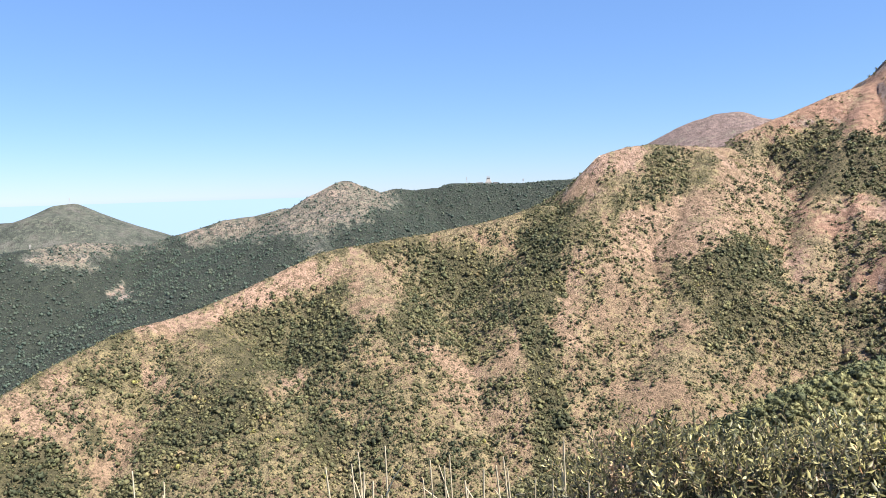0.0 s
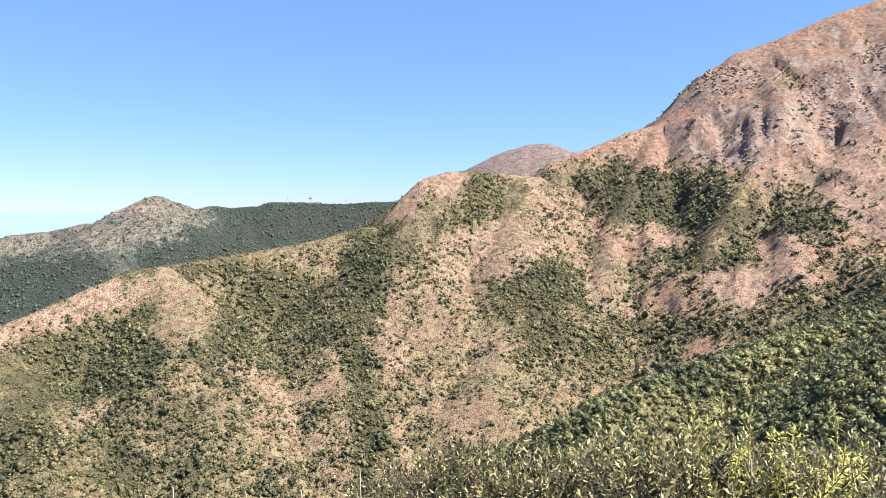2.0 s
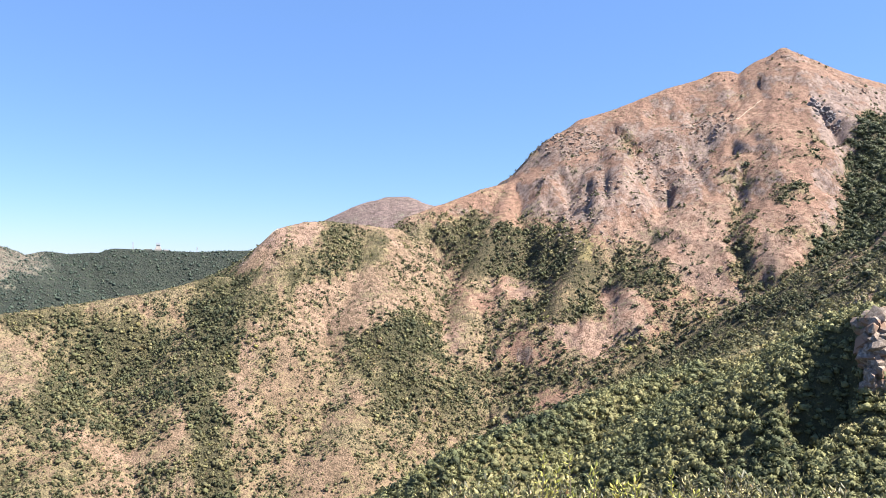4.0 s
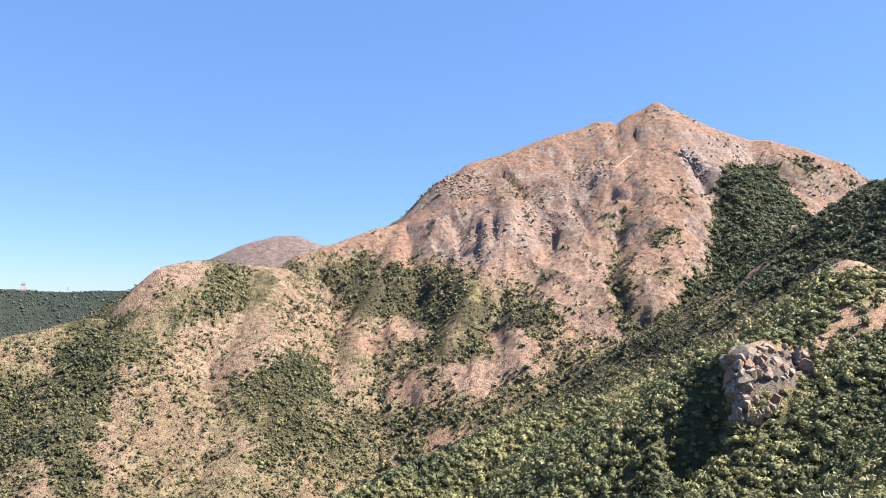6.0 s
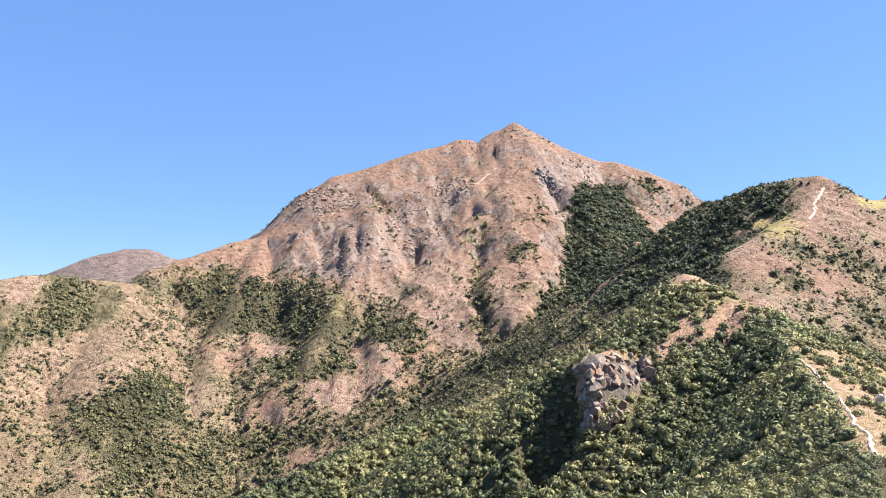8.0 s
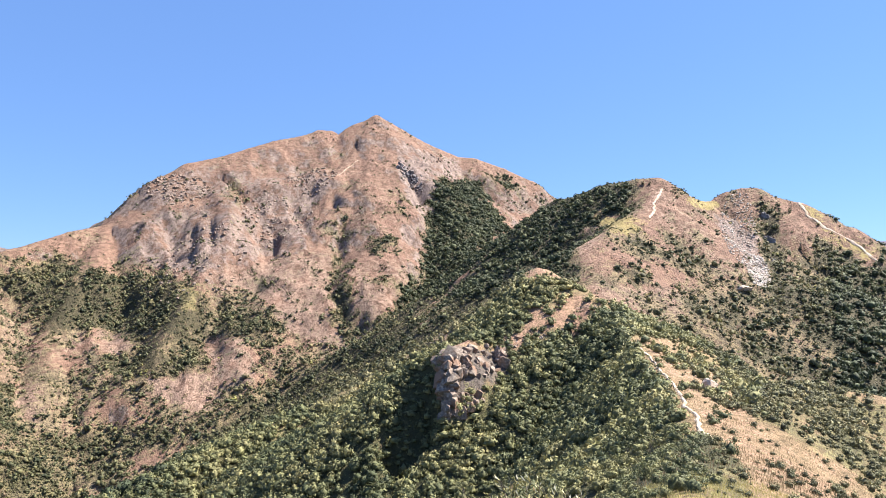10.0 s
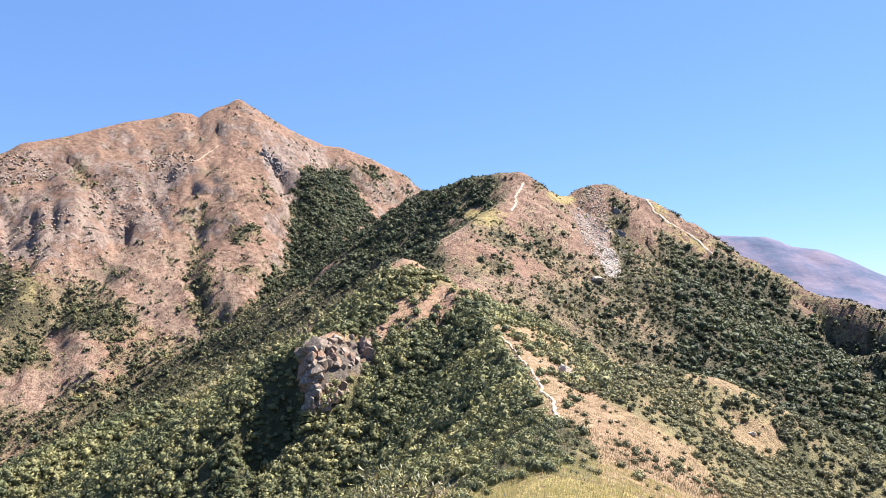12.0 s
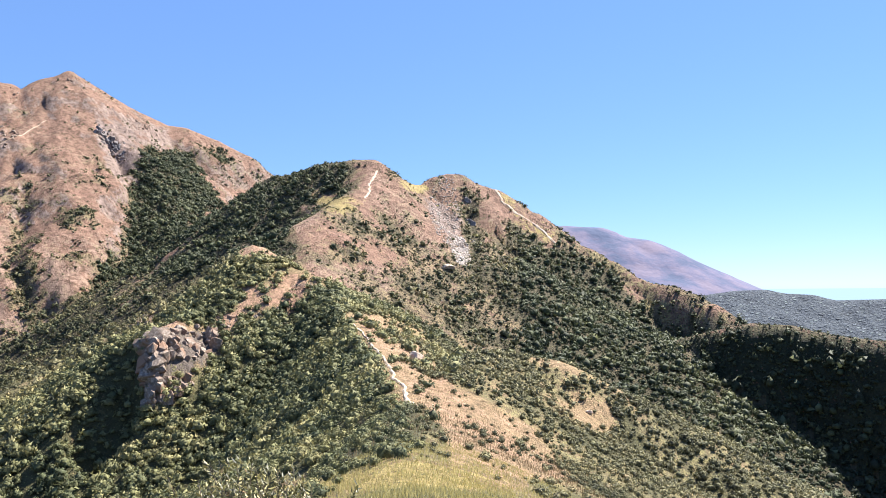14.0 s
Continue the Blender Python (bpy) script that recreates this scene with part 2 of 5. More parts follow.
ridge('main', 1.15, 1.1, 8, 130, [(-22.6, 860, 3.51), (-24.73, 883, 4.28), (-28.01, 925, 5.62), (-30.54, 965, 6.26), (-32.66, 999, 8.71), (-33.96, 1014, 9.93), (-35.72, 1032, 10.97), (-37.94, 1053, 11.57), (-40.18, 1073, 12.37), (-41.98, 1092, 12.99), (-44.23, 1117, 13.51), (-45.35, 1129, 13.95), (-46.25, 1138, 13.92), (-47.14, 1144, 13.47), (-48.26, 1151, 14.51), (-48.62, 1153, 14.63), (-49.82, 1160, 15.23), (-51.67, 1177, 14.24), (-53.77, 1194, 13.11), (-56.33, 1207, 12.06), (-57.63, 1210, 11.96), (-59.81, 1210, 11.17), (-62.01, 1206, 10.16), (-64.23, 1198, 8.58), (-70.0, 1150, 4.0)])
ridge('main', 1.1, 0.9, 6, 200, [(-37.5, 1060, 10.8), (-38.9, 940, 8.6), (-38.6, 850, 6.4), (-36.5, 760, 2.0), (-34, 660, -3)])
ridge('main', 0.95, 1.1, 6, 200, [(-49, 1150, 14.2), (-48, 1060, 12.2), (-46.6, 1000, 10.6), (-45.2, 860, 5.2), (-45.5, 740, -0.9)])
ridge('main', 1.1, 1.1, 5, 200, [(-51.5, 1150, 13.0), (-52.5, 1060, 10.9), (-54, 990, 9.2), (-54.5, 900, 5.0), (-53, 760, 0.0)])
ridge('main', 1.0, 1.0, 5, 200, [(-55.5, 1190, 11.9), (-57, 1090, 9.8), (-59.5, 1010, 6.5), (-60, 900, 3)])
ridge('main', 0.8, 0.8, 8, 200, [(-30.3, 950, 6.2), (-29.5, 850, 3.4), (-27, 740, -1.5), (-26.5, 640, -6)])
ridge('spur', 1.25, 1.1, 6, 80, [(-24.5, 880, 3.9), (-22.9, 820, 1.66), (-21.43, 793, 2.4), (-19.89, 773, 2.53), (-15.91, 742, 2.89), (-14.27, 730, 2.79), (-12.6, 716, 2.33), (-11.32, 704, 0.98), (-9.59, 690, -1.52), (-7.4, 675, -1.47), (-5.2, 664, -2.21), (-2.98, 656, -2.73), (1.47, 643, -3.46), (5.92, 626, -4.09), (8.12, 617, -4.35), (9.87, 610, -4.73), (11.62, 600, -5.5), (13.36, 590, -6.27), (15.92, 578, -7.32), (18.83, 564, -8.38), (20.85, 554, -8.89), (23.19, 541, -9.28), (24.72, 533, -9.76), (28.43, 507, -11.26), (31.25, 485, -12.63), (40.0, 430, -19.0)])
ridge('spur', 0.9, 0.8, 28, 200, [(-14.3, 730, 2.4), (-11, 640, -2.5), (-8.3, 560, -8), (-7.5, 500, -13)])
ridge('spur', 0.9, 0.9, 28, 200, [(-19.5, 760, 2.3), (-19.5, 650, -3.0), (-18.5, 560, -9), (-17.5, 500, -13)])
ridge('spur', 0.8, 0.8, 28, 200, [(7, 625, -4.4), (5, 540, -9), (3.5, 480, -14)])
ridge('spur', 0.8, 0.8, 28, 200, [(19, 560, -8.8), (16, 490, -13), (14, 450, -17)])
ridge('leftridge', 0.6, 0.5, 20, 500, [(22.0, 2500, -3.6), (19.71, 2373, -2.72), (18.5, 2343, -2.39), (16.46, 2326, -1.77), (14.39, 2308, -1.6), (12.27, 2300, -1.07), (10.11, 2289, -1.23), (8.79, 2279, -0.35), (7.47, 2271, 0.9), (6.18, 2291, 0.4), (4.89, 2310, -0.12), (3.56, 2327, 0.18), (2.24, 2344, 0.01), (0.03, 2374, 0.16), (-0.86, 2383, 0.45), (-3.5, 2399, 0.39), (-6.13, 2400, 0.3), (-8.31, 2400, 0.45), (-10.03, 2400, 0.5), (-13.0, 2400, 0.2)])
ridge('leftridge', 0.6, 0.6, 20, 500, [(7.3, 2270, 0.5), (9, 1900, -3.5), (12, 1500, -8)])
ridge('leftridge', 0.6, 0.6, 20, 500, [(22, 2500, -3.4), (26.5, 2250, -2.9), (31, 2150, -3.4), (36, 2000, -5)])
ridge('lefthill', 0.5, 0.5, 15, 600, [(38.0, 3400, -2.5), (31.14, 3400, -1.33), (29.81, 3400, -1.3), (28.42, 3400, -0.86), (27.71, 3400, -0.25), (26.66, 3400, -0.15), (25.97, 3400, -0.85), (24.2, 3400, -1.47), (22.39, 3400, -3.03), (20.89, 3437, -3.83), (19.0, 3500, -4.0)])
ridge('farpeak', 0.6, 0.6, 25, 700, [(-13.0, 2900, 0.5), (-17.2, 2900, 1.49), (-18.32, 2900, 2.98), (-19.5, 2900, 4.53), (-20.66, 2900, 4.86), (-21.99, 2900, 4.93), (-23.12, 2900, 4.5), (-24.4, 2900, 4.21), (-26.0, 2900, 3.3), (-30.0, 2900, 2.0)])
ridge('woods', 0.4, 0.4, 20, 600, [(-90.0, 1700, -1.5), (-96.06, 1745, -0.81), (-98.8, 1787, -0.42), (-100.68, 1800, -0.34), (-102.14, 1800, -0.62), (-103.57, 1800, -0.71), (-105.3, 1800, -1.11), (-108.24, 1800, -1.03), (-118.0, 1800, -3.0)])
ridge('range', 0.6, 0.6, 30, 900, [(-78.0, 4300, 4.0), (-86.64, 4300, 4.72), (-87.93, 4300, 4.59), (-89.21, 4300, 4.52), (-90.88, 4268, 3.81), (-92.54, 4250, 3.51), (-93.95, 4236, 1.54), (-95.33, 4200, 0.0), (-96.9, 4200, -0.65), (-98.44, 4200, -0.37), (-99.56, 4200, -0.7), (-106.0, 4200, -3.0)])
ridge('right', 1.2, 1.2, 6, 150, [(-95.6, 455, -4.2), (-96.0, 400, -8.5), (-96.6, 350, -12.5), (-97.4, 300, -16.5)])
OWNERS = ["near", "twin", "right", "main", "spur", "leftridge", "lefthill", "farpeak", "woods", "range"]
# local rises and hollows: bearing, distance, half width, half depth, height
HOLLOWS = [(-54.6, 830, 26, 120, -6)]


def terrain(x, y):
    """Height, owning hill and drop below the crest at plan points."""
    dist = np.hypot(x, y)
    away = np.clip(dist / 120, 0, 1)
    gully = fbm(x, y, 95, 4, 11, True)
    rough = fbm(x, y, 34, 4, 23)
    rib = fbm(np.arctan2(-x, y) * 820, dist * 0.3, 62, 5, 31, True) + 0.35 * fbm(np.arctan2(-x, y) * 820, dist * 0.35, 21, 3, 37, True)     # noise ribs radiating from the lookout, so they run downhill in its view
    heights, drops = [], []
    for owner in OWNERS:
        best = np.full(x.shape, -1e4)
        low = np.zeros(x.shape)
        for who, kl, kr, rnd, foot, pts in RIDGES:
            if who != owner:
                continue
            P = [spot(*p) if abs(p[1]) > 0.1 else (0.0, 0.0, 0.0) for p in pts]
            for (ax, ay, az), (bx, by, bz) in zip(P, P[1:]):
                ux, uy = bx - ax, by - ay
                L2 = ux * ux + uy * uy
                s = np.clip(((x - ax) * ux + (y - ay) * uy) / L2, 0, 1)
                px, py = x - ax - s * ux, y - ay - s * uy
                d = np.hypot(px, py)
                side = (ux * py - uy * px) / (math.sqrt(L2) * np.maximum(d, 1e-6))
                k = (kl + kr) / 2 + (kl - kr) / 2 * side
                dd = np.sqrt(d * d + rnd * rnd) - rnd
                fall = k * (0.5 * dd + 0.5 * foot * (1 - np.exp(-dd / foot)))
                h = az + s * (bz - az) - fall
                low = np.where(h > best, fall, low)
                best = np.maximum(best, h)
        heights.append(best)
        drops.append(low)
    H = np.stack(heights)
    own = H.argmax(0)
    top = H.max(0)
    soft = 0.5 + 0.006 * dist
    z = top + soft * np.log(np.exp(np.clip((H - top) / soft, -40, 0)).sum(0)) * 0.6
    drop = np.take_along_axis(np.stack(drops), own[None], 0)[0]
    floor = -235 - 165 * np.clip((dist - 650) / 700, 0, 1) + 6 * rough
    z = np.where(z > floor, z + 12 * np.exp(-(z - floor) / 12), floor + 12 * np.exp(-(floor - z) / 40))
    w = np.clip(drop / 45, 0.03, 1) * away
    ribbed = np.where((own == 3) | (own == 4), 1.0, 0.3)
    z = z + w * (np.where(own == 4, 1.6, 5.0) * gully + 4.0 * rough + np.where(own == 3, 4.0, 1.0) * ribbed * rib) * np.clip(dist / 500, 0.45, 1.6) * np.clip((3200 - dist) / 1500, 0.12, 1)
    z = z + away * np.clip(drop / 15, 0.15, 1) * np.clip(dist / 400, 0.15, 1) * ((1.2 + 0.9 * (own == 3)) * fbm(x, y, 15, 4, 71) + 0.5 * (rough + gully)) * np.clip((2000 - dist) / 800, 0, 1) + (dist > 2000) * np.clip(drop / 40, 0, 1) * 18 * fbm(x, y, 520, 2, 77, True)
    turn = np.arctan2(-x, y)
    for b, d, w, l, lift in HOLLOWS:
        z = z + lift * np.exp(-((turn - radians(b)) * d / w) ** 2 - ((dist - d) / l) ** 2)
    gully = 0.5 * gully + 0.5 * rib
    return z, own, drop, gully, rough


# the sheet is a fan of rings round the lookout, close-meshed where the land is seen
turns = np.radians(np.concatenate([np.arange(-116, 36, 0.21), np.arange(36, 244, 4.0)]))
rings = np.concatenate([np.geomspace(0.05, 30, 34)[:-1], np.geomspace(30, 200, 70)[:-1], np.linspace(200, 1300, 215)[:-1], np.geomspace(1300, 4900, 130)])
AZ, RR = np.meshgrid(turns, rings)
GX, GY = -RR * np.sin(AZ), RR * np.cos(AZ)
GZ, GOWN, GDROP, GGUL, GRGH = terrain(GX, GY)
RISE = np.degrees(np.arctan2(GZ - EYE, RR))


def relief(owner, width, lift, line):
    """A rib (lift above 0) or gully (below 0) along a line of bearings and rises on one hill, its width in degrees."""
    global GZ
    x, y = np.degrees(AZ) + 0.7 * width * WAVER, RISE + 0.4 * width * WAVER
    best, along = np.full(GZ.shape, 1e9), np.zeros(GZ.shape)
    for i, ((x0, y0), (x1, y1)) in enumerate(zip(line, line[1:])):
        ux, uy = x1 - x0, y1 - y0
        f = np.clip(((x - x0) * ux + (y - y0) * uy) / (ux * ux + uy * uy), 0, 1)
        q = np.hypot(x - x0 - f * ux, y - y0 - f * uy)
        along = np.where(q < best, (i + f) / (len(line) - 1), along)
        best = np.minimum(best, q)
    q = best / width
    ends = np.clip(np.minimum(along, 1 - along) * 5, 0, 1) if len(line) > 2 else 1.0      # runs out at both ends
    GZ = GZ + np.where(GOWN == OWNERS.index(owner), (0.4 if owner == "spur" else 1.0) * lift * ends * np.clip(GDROP / 12, 0.1, 1) * np.exp(-q * np.sqrt(q * q / (0.3 + q))), 0)


WAVER = fbm(GX, GY, 30, 3, 81)
relief('main', 0.86, 10.9, [(-48.47, 11.92), (-46.47, 10.51), (-44.68, 9.42), (-42.0, 9.07), (-39.32, 8.96), (-37.1, 8.13), (-34.9, 6.9), (-32.73, 5.75), (-30.59, 4.83), (-29.13, 3.41)])
relief('main', 0.69, -4.2, [(-47.81, 12.45), (-45.58, 10.95), (-43.79, 10.3), (-41.1, 10.16), (-38.42, 9.6), (-35.76, 8.24), (-33.14, 7.17), (-30.99, 6.15)])
relief('main', 1.72, 8.6, [(-48.47, 11.71), (-49.5, 9.78), (-50.55, 6.48), (-51.2, 3.53), (-50.63, 0.58), (-49.07, -1.08)])
relief('main', 0.57, 6.4, [(-51.5, 11.63), (-52.78, 8.66), (-53.22, 5.69)])
relief('main', 0.63, 8.0, [(-57.64, 10.43), (-59.38, 9.61), (-61.13, 8.2)])
relief('main', 0.57, -8.0, [(-46.24, 9.61), (-47.17, 7.2), (-47.03, 4.3), (-46.49, 2.24), (-47.49, 0.18), (-47.91, -1.68)])
relief('main', 0.8, -10.3, [(-52.33, 11.51), (-53.73, 8.69), (-54.06, 5.71), (-53.75, 3.13), (-52.66, 0.57), (-50.67, -2.15)])
relief('main', 0.52, -4.2, [(-60.26, 6.22), (-58.53, 4.02), (-56.83, 1.84), (-54.74, -0.52)])
relief('main', 0.25, -5.0, [(-33.8, 6.87), (-34.56, 5.13), (-34.96, 3.38)])
relief('main', 0.25, -3.5, [(-35.56, 7.35), (-36.05, 5.38), (-36.19, 3.39)])
relief('main', 0.25, -5.8, [(-37.19, 7.82), (-37.62, 5.51), (-37.69, 3.19)])
relief('main', 0.25, -6.4, [(-39.54, 8.87), (-39.52, 6.48), (-39.14, 4.09)])
relief('main', 0.25, -3.5, [(-40.75, 8.44), (-41.17, 6.94), (-41.22, 5.43)])
relief('main', 0.25, -5.8, [(-41.65, 7.21), (-42.09, 5.55), (-42.16, 3.89)])
relief('main', 0.25, -4.3, [(-42.99, 8.76), (-43.57, 7.55), (-43.8, 6.33)])
relief('main', 0.25, -5.0, [(-43.79, 7.66), (-44.6, 6.22), (-45.04, 4.78)])
relief('main', 0.25, -3.5, [(-32.08, 5.74), (-32.82, 4.88), (-33.2, 4.01)])
relief('main', 0.45, -11, [(-52.12, 11.25), (-52.89, 9.93), (-53.53, 8.6)])
relief('main', 0.3, -6, [(-54.84, 11.62), (-56.13, 10.69), (-57.2, 10.42)])
relief('spur', 1.03, -6.8, [(-8.03, -2.62), (-8.83, -6.58), (-8.2, -10.06), (-7.39, -13.52), (-7.76, -16.91), (-8.36, -20.21), (-8.53, -23.01)])
relief('spur', 0.46, -3.6, [(6.16, -4.63), (8.22, -6.96), (10.05, -8.82), (11.88, -11.08)])
relief('spur', 1.15, -4.0, [(-26.22, 1.24), (-26.95, -0.95), (-25.73, -3.31), (-25.57, -6.11), (-26.32, -9.66)])
relief('spur', 1.15, 3.6, [(-24.24, 1.32), (-24.98, -0.9), (-25.18, -3.3), (-24.47, -5.72)])
relief('spur', 1.49, 3.6, [(-10.44, -0.72), (-10.39, -3.98), (-9.9, -7.46), (-10.28, -10.93), (-9.79, -14.36), (-10.6, -18.52)])
relief('spur', 2.3, 4.0, [(-0.76, -3.09), (-4.17, -8.26), (-4.96, -12.64), (-3.51, -16.91), (-2.96, -20.24)])
relief('spur', 2.3, 3.6, [(6.81, -4.6), (10.08, -9.47), (13.78, -14.75), (15.71, -19.06)])
relief('spur', 1.15, -3.6, [(1.05, -4.14), (2.96, -8.06), (4.01, -12.4), (6.86, -16.53), (8.82, -20.54)])
relief('spur', 1.15, -3.6, [(15.1, -7.44), (17.79, -11.45), (20.03, -15.31), (21.49, -19.47)])
relief('spur', 1.61, 3.1, [(22.45, -9.76), (24.93, -13.08), (27.35, -16.21)])
relief('spur', 0.92, -3.1, [(-26.46, 1.73), (-26.97, -1.66), (-26.68, -5.43), (-28.0, -8.33)])
relief('spur', 0.92, 3.6, [(-21.65, 0.82), (-23.75, -2.49), (-22.28, -5.33), (-19.3, -7.22)])
relief('main', 0.69, -4.2, [(-31.5, 2.67), (-32.01, -0.8), (-32.71, -3.38), (-31.72, -6.75)])
relief('main', 0.69, 5.8, [(-29.01, 0.05), (-29.92, -2.52), (-30.83, -5.07)])
relief('main', 0.69, 6.4, [(-35.06, -2.52), (-35.97, -5.09), (-35.14, -7.21)])
relief('main', 0.8, 5.0, [(-39.42, -1.63), (-39.45, -4.23), (-40.34, -5.94)])
relief('twin', 0.52, -3.6, [(-76.13, 7.77), (-77.48, 5.63), (-78.31, 3.43), (-79.0, 1.68)])
relief('twin', 0.57, -5.4, [(-78.73, 7.56), (-79.2, 5.16), (-79.58, 2.54), (-80.15, -0.5)])
relief('twin', 0.52, 3.1, [(-77.94, 6.93), (-78.85, 4.73), (-79.15, 2.55)])
relief('twin', 0.92, 2.7, [(-80.53, 7.29), (-81.32, 4.67), (-81.47, 2.08)])
relief('twin', 1.15, 3.1, [(-67.33, 6.89), (-69.09, 4.44), (-70.4, 1.77)])
relief('twin', 0.69, -2.2, [(-71.78, 6.62), (-73.52, 4.39), (-75.68, 2.16)])
relief('twin', 0.57, -3.1, [(-65.56, 8.22), (-64.22, 6.23), (-62.45, 4.47)])
relief('near', 1.15, 2.2, [(-64.64, -1.27), (-63.75, -4.74), (-62.01, -8.12), (-60.3, -11.38)])
relief('near', 0.92, -2.2, [(-61.14, -3.83), (-59.0, -6.78), (-56.9, -9.62)])
relief('near', 0.8, -1.8, [(-77.75, -3.08), (-81.06, -6.87), (-85.04, -10.81)])
relief('near', 1.26, -16, [(-55.11, -4.98), (-54.72, -7.06), (-53.58, -8.86), (-51.98, -10.58), (-50.41, -11.46)])
relief('near', 0.92, 11, [(-56.02, -3.1), (-55.91, -5.43), (-55.84, -7.72)])
relief('near', 1.03, 3.5, [(-61.79, 3.32), (-62.89, 3.5)])
RISE = np.degrees(np.arctan2(GZ - EYE, RR))


def lookup(grid, bearing, dist):
    """A value of the sheet between its rings and spokes, bearing in radians within the seen fan."""
    fi = np.interp(dist, rings, np.arange(len(rings)))
    fj = np.interp(bearing, turns, np.arange(len(turns)))
    i, j = np.clip(fi.astype(int), 0, len(rings) - 2), np.clip(fj.astype(int), 0, len(turns) - 2)
    a, b = fi - i, fj - j
    return (grid[i, j] * (1 - a) + grid[i + 1, j] * a) * (1 - b) + (grid[i, j + 1] * (1 - a) + grid[i + 1, j + 1] * a) * b


def smooth(v, lo, hi):
    t = np.clip((v - lo) / (hi - lo), 0, 1)
    return t * t * (3 - 2 * t)


def slopes():
    gr = np.gradient(GZ, axis=0) / np.gradient(RR, axis=0)
    gt = np.gradient(GZ, axis=1) / (np.gradient(AZ, axis=1) * RR)
    return gr, gt


GR, GT = slopes()
STEEP = np.hypot(GR, GT)


# ---- ground cover ----
is_ = {o: GOWN == i for i, o in enumerate(OWNERS)}
big, mids, small = fbm(GX, GY, 140, 3, 41), fbm(GX, GY, 45, 3, 51), fbm(GX, GY, 14, 3, 61)
fine, speck = fbm(GX, GY, 6, 2, 67), fbm(GX, GY, 9, 2, 69)
VEG, BARE, ROCK, YEL = (np.zeros(GX.shape) for _ in range(4))
hollow = smooth(-GGUL, -0.1, 0.5)
VEG = np.where(is_["spur"], 0.7 + 0.22 * smooth(np.degrees(AZ), 0, 12) + 0.4 * mids + 0.45 * small + 0.15 * big - 0.3 * smooth(-np.degrees(AZ), -2, 8), VEG)
BARE = np.where(is_["spur"], 0.08 + 0.5 * mids - 0.3 * big + 0.35 * small, BARE)
low = smooth(GZ, 110, -20)
VEG = np.where(is_["main"], 0.02 + (0.5 - 0.3 * smooth(-np.degrees(AZ), 44, 48)) * low + 0.4 * mids + 0.4 * small + 0.12 * hollow, VEG)
BARE = np.where(is_["main"], 0.15 + 0.35 * low + 0.5 * mids + 0.3 * small, BARE)
ROCK = np.where(is_["main"], smooth(STEEP, 0.75, 1.15) * 0.8 + 0.25 * small - 0.1, ROCK)
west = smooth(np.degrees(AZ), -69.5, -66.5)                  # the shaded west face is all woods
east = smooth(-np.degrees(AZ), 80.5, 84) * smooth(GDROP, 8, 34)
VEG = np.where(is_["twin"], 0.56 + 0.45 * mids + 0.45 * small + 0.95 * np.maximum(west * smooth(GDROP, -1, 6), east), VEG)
BARE = np.where(is_["twin"], 0.15 + 0.3 * small, BARE)
sunny = smooth(-np.degrees(AZ), 73, 78) * smooth(RR, 40, 70)                # the ridge flank on the sunny side
VEG = np.where(is_["near"], 0.95 - 0.15 * sunny + 0.4 * mids + 0.55 * small - 0.2 * sunny * smooth(np.degrees(AZ), -92, -84), VEG)
brow = smooth(np.degrees(AZ), -52, -46) * smooth(RR, 230, 330)
VEG = np.where(is_["near"], VEG - 0.08 * brow, VEG)
YEL = np.where(is_["near"], 0.25 * sunny + 0.3 * mids + 0.08 * brow, YEL)
VEG = np.where(is_["right"], 0.65 + 0.5 * smooth(GDROP, 0.5, 4) + 0.3 * small, VEG)
barren = smooth(np.degrees(AZ), 2, 7)
VEG = np.where(is_["leftridge"], 1.0 - 1.0 * barren * smooth(GZ, -90, 10) * (0.5 + mids), VEG)
BARE = np.where(is_["leftridge"], barren * (smooth(GZ, -90, 0) * 0.5 + 0.6 * mids) + (1 - barren) * smooth(GZ, -160, -20) * (0.45 * small + 0.45 * mids), BARE)
VEG = np.where(is_["lefthill"], 0.6 + 0.5 * mids, VEG)
VEG = np.where(is_["woods"], 1.0, VEG)
VEG = np.where(is_["farpeak"] | is_["range"], 0.3 - 0.4 * smooth(GZ, 80, 220) + 0.5 * mids, VEG)

# patches of cover in the plan: bearing, distance, half width across the view, half depth (m)
WOODED = [
    (-50.8, 575, 34, 134), (-29.5, 796, 61, 32),
    (-26.1, 833, 43, 40), (-33.1, 767, 39, 49), (-35.3, 708, 36, 65), (-38.8, 689, 35, 32), 
    (-33.1, 689, 35, 45), (-17.3, 730, 43, 20), (-12.3, 700, 30, 24), (-22.9, 623, 42, 32), (-9.2, 671, 29, 24), (-7.6, 656, 22, 28), (-61.4, 605, 46, 45),
    (-65.0, 549, 28, 57), (-7.7, 579, 17, 85), (7.3, 605, 5, 32)]
WOODED_MORE = [
    (-7.5, 465, 8, 101), (8.4, 527, 54, 45), (-22.2, 619, 40, 20), (-17.1, 719, 37, 20), (18.1, 454, 46, 24), (-1.5, 608, 47, 28), (-28.3, 785, 40, 45),
    (-21.8, 553, 56, 36), (-64.7, 612, 31, 45), (-59.8, 318, 19, 20), (-64.6, 222, 32, 57), (-79.9, 351, 30, 28),
    (-79.4, 546, 9, 105), (-87.2, 417, 53, 53), (-96.3, 391, 40, 40), (-58.6, 288, 15, 16), (-84.2, 483, 29, 81), (-87.8, 174, 18, 25), (-69.1, 413, 12, 16),
    (-71.2, 204, 7, 9)]
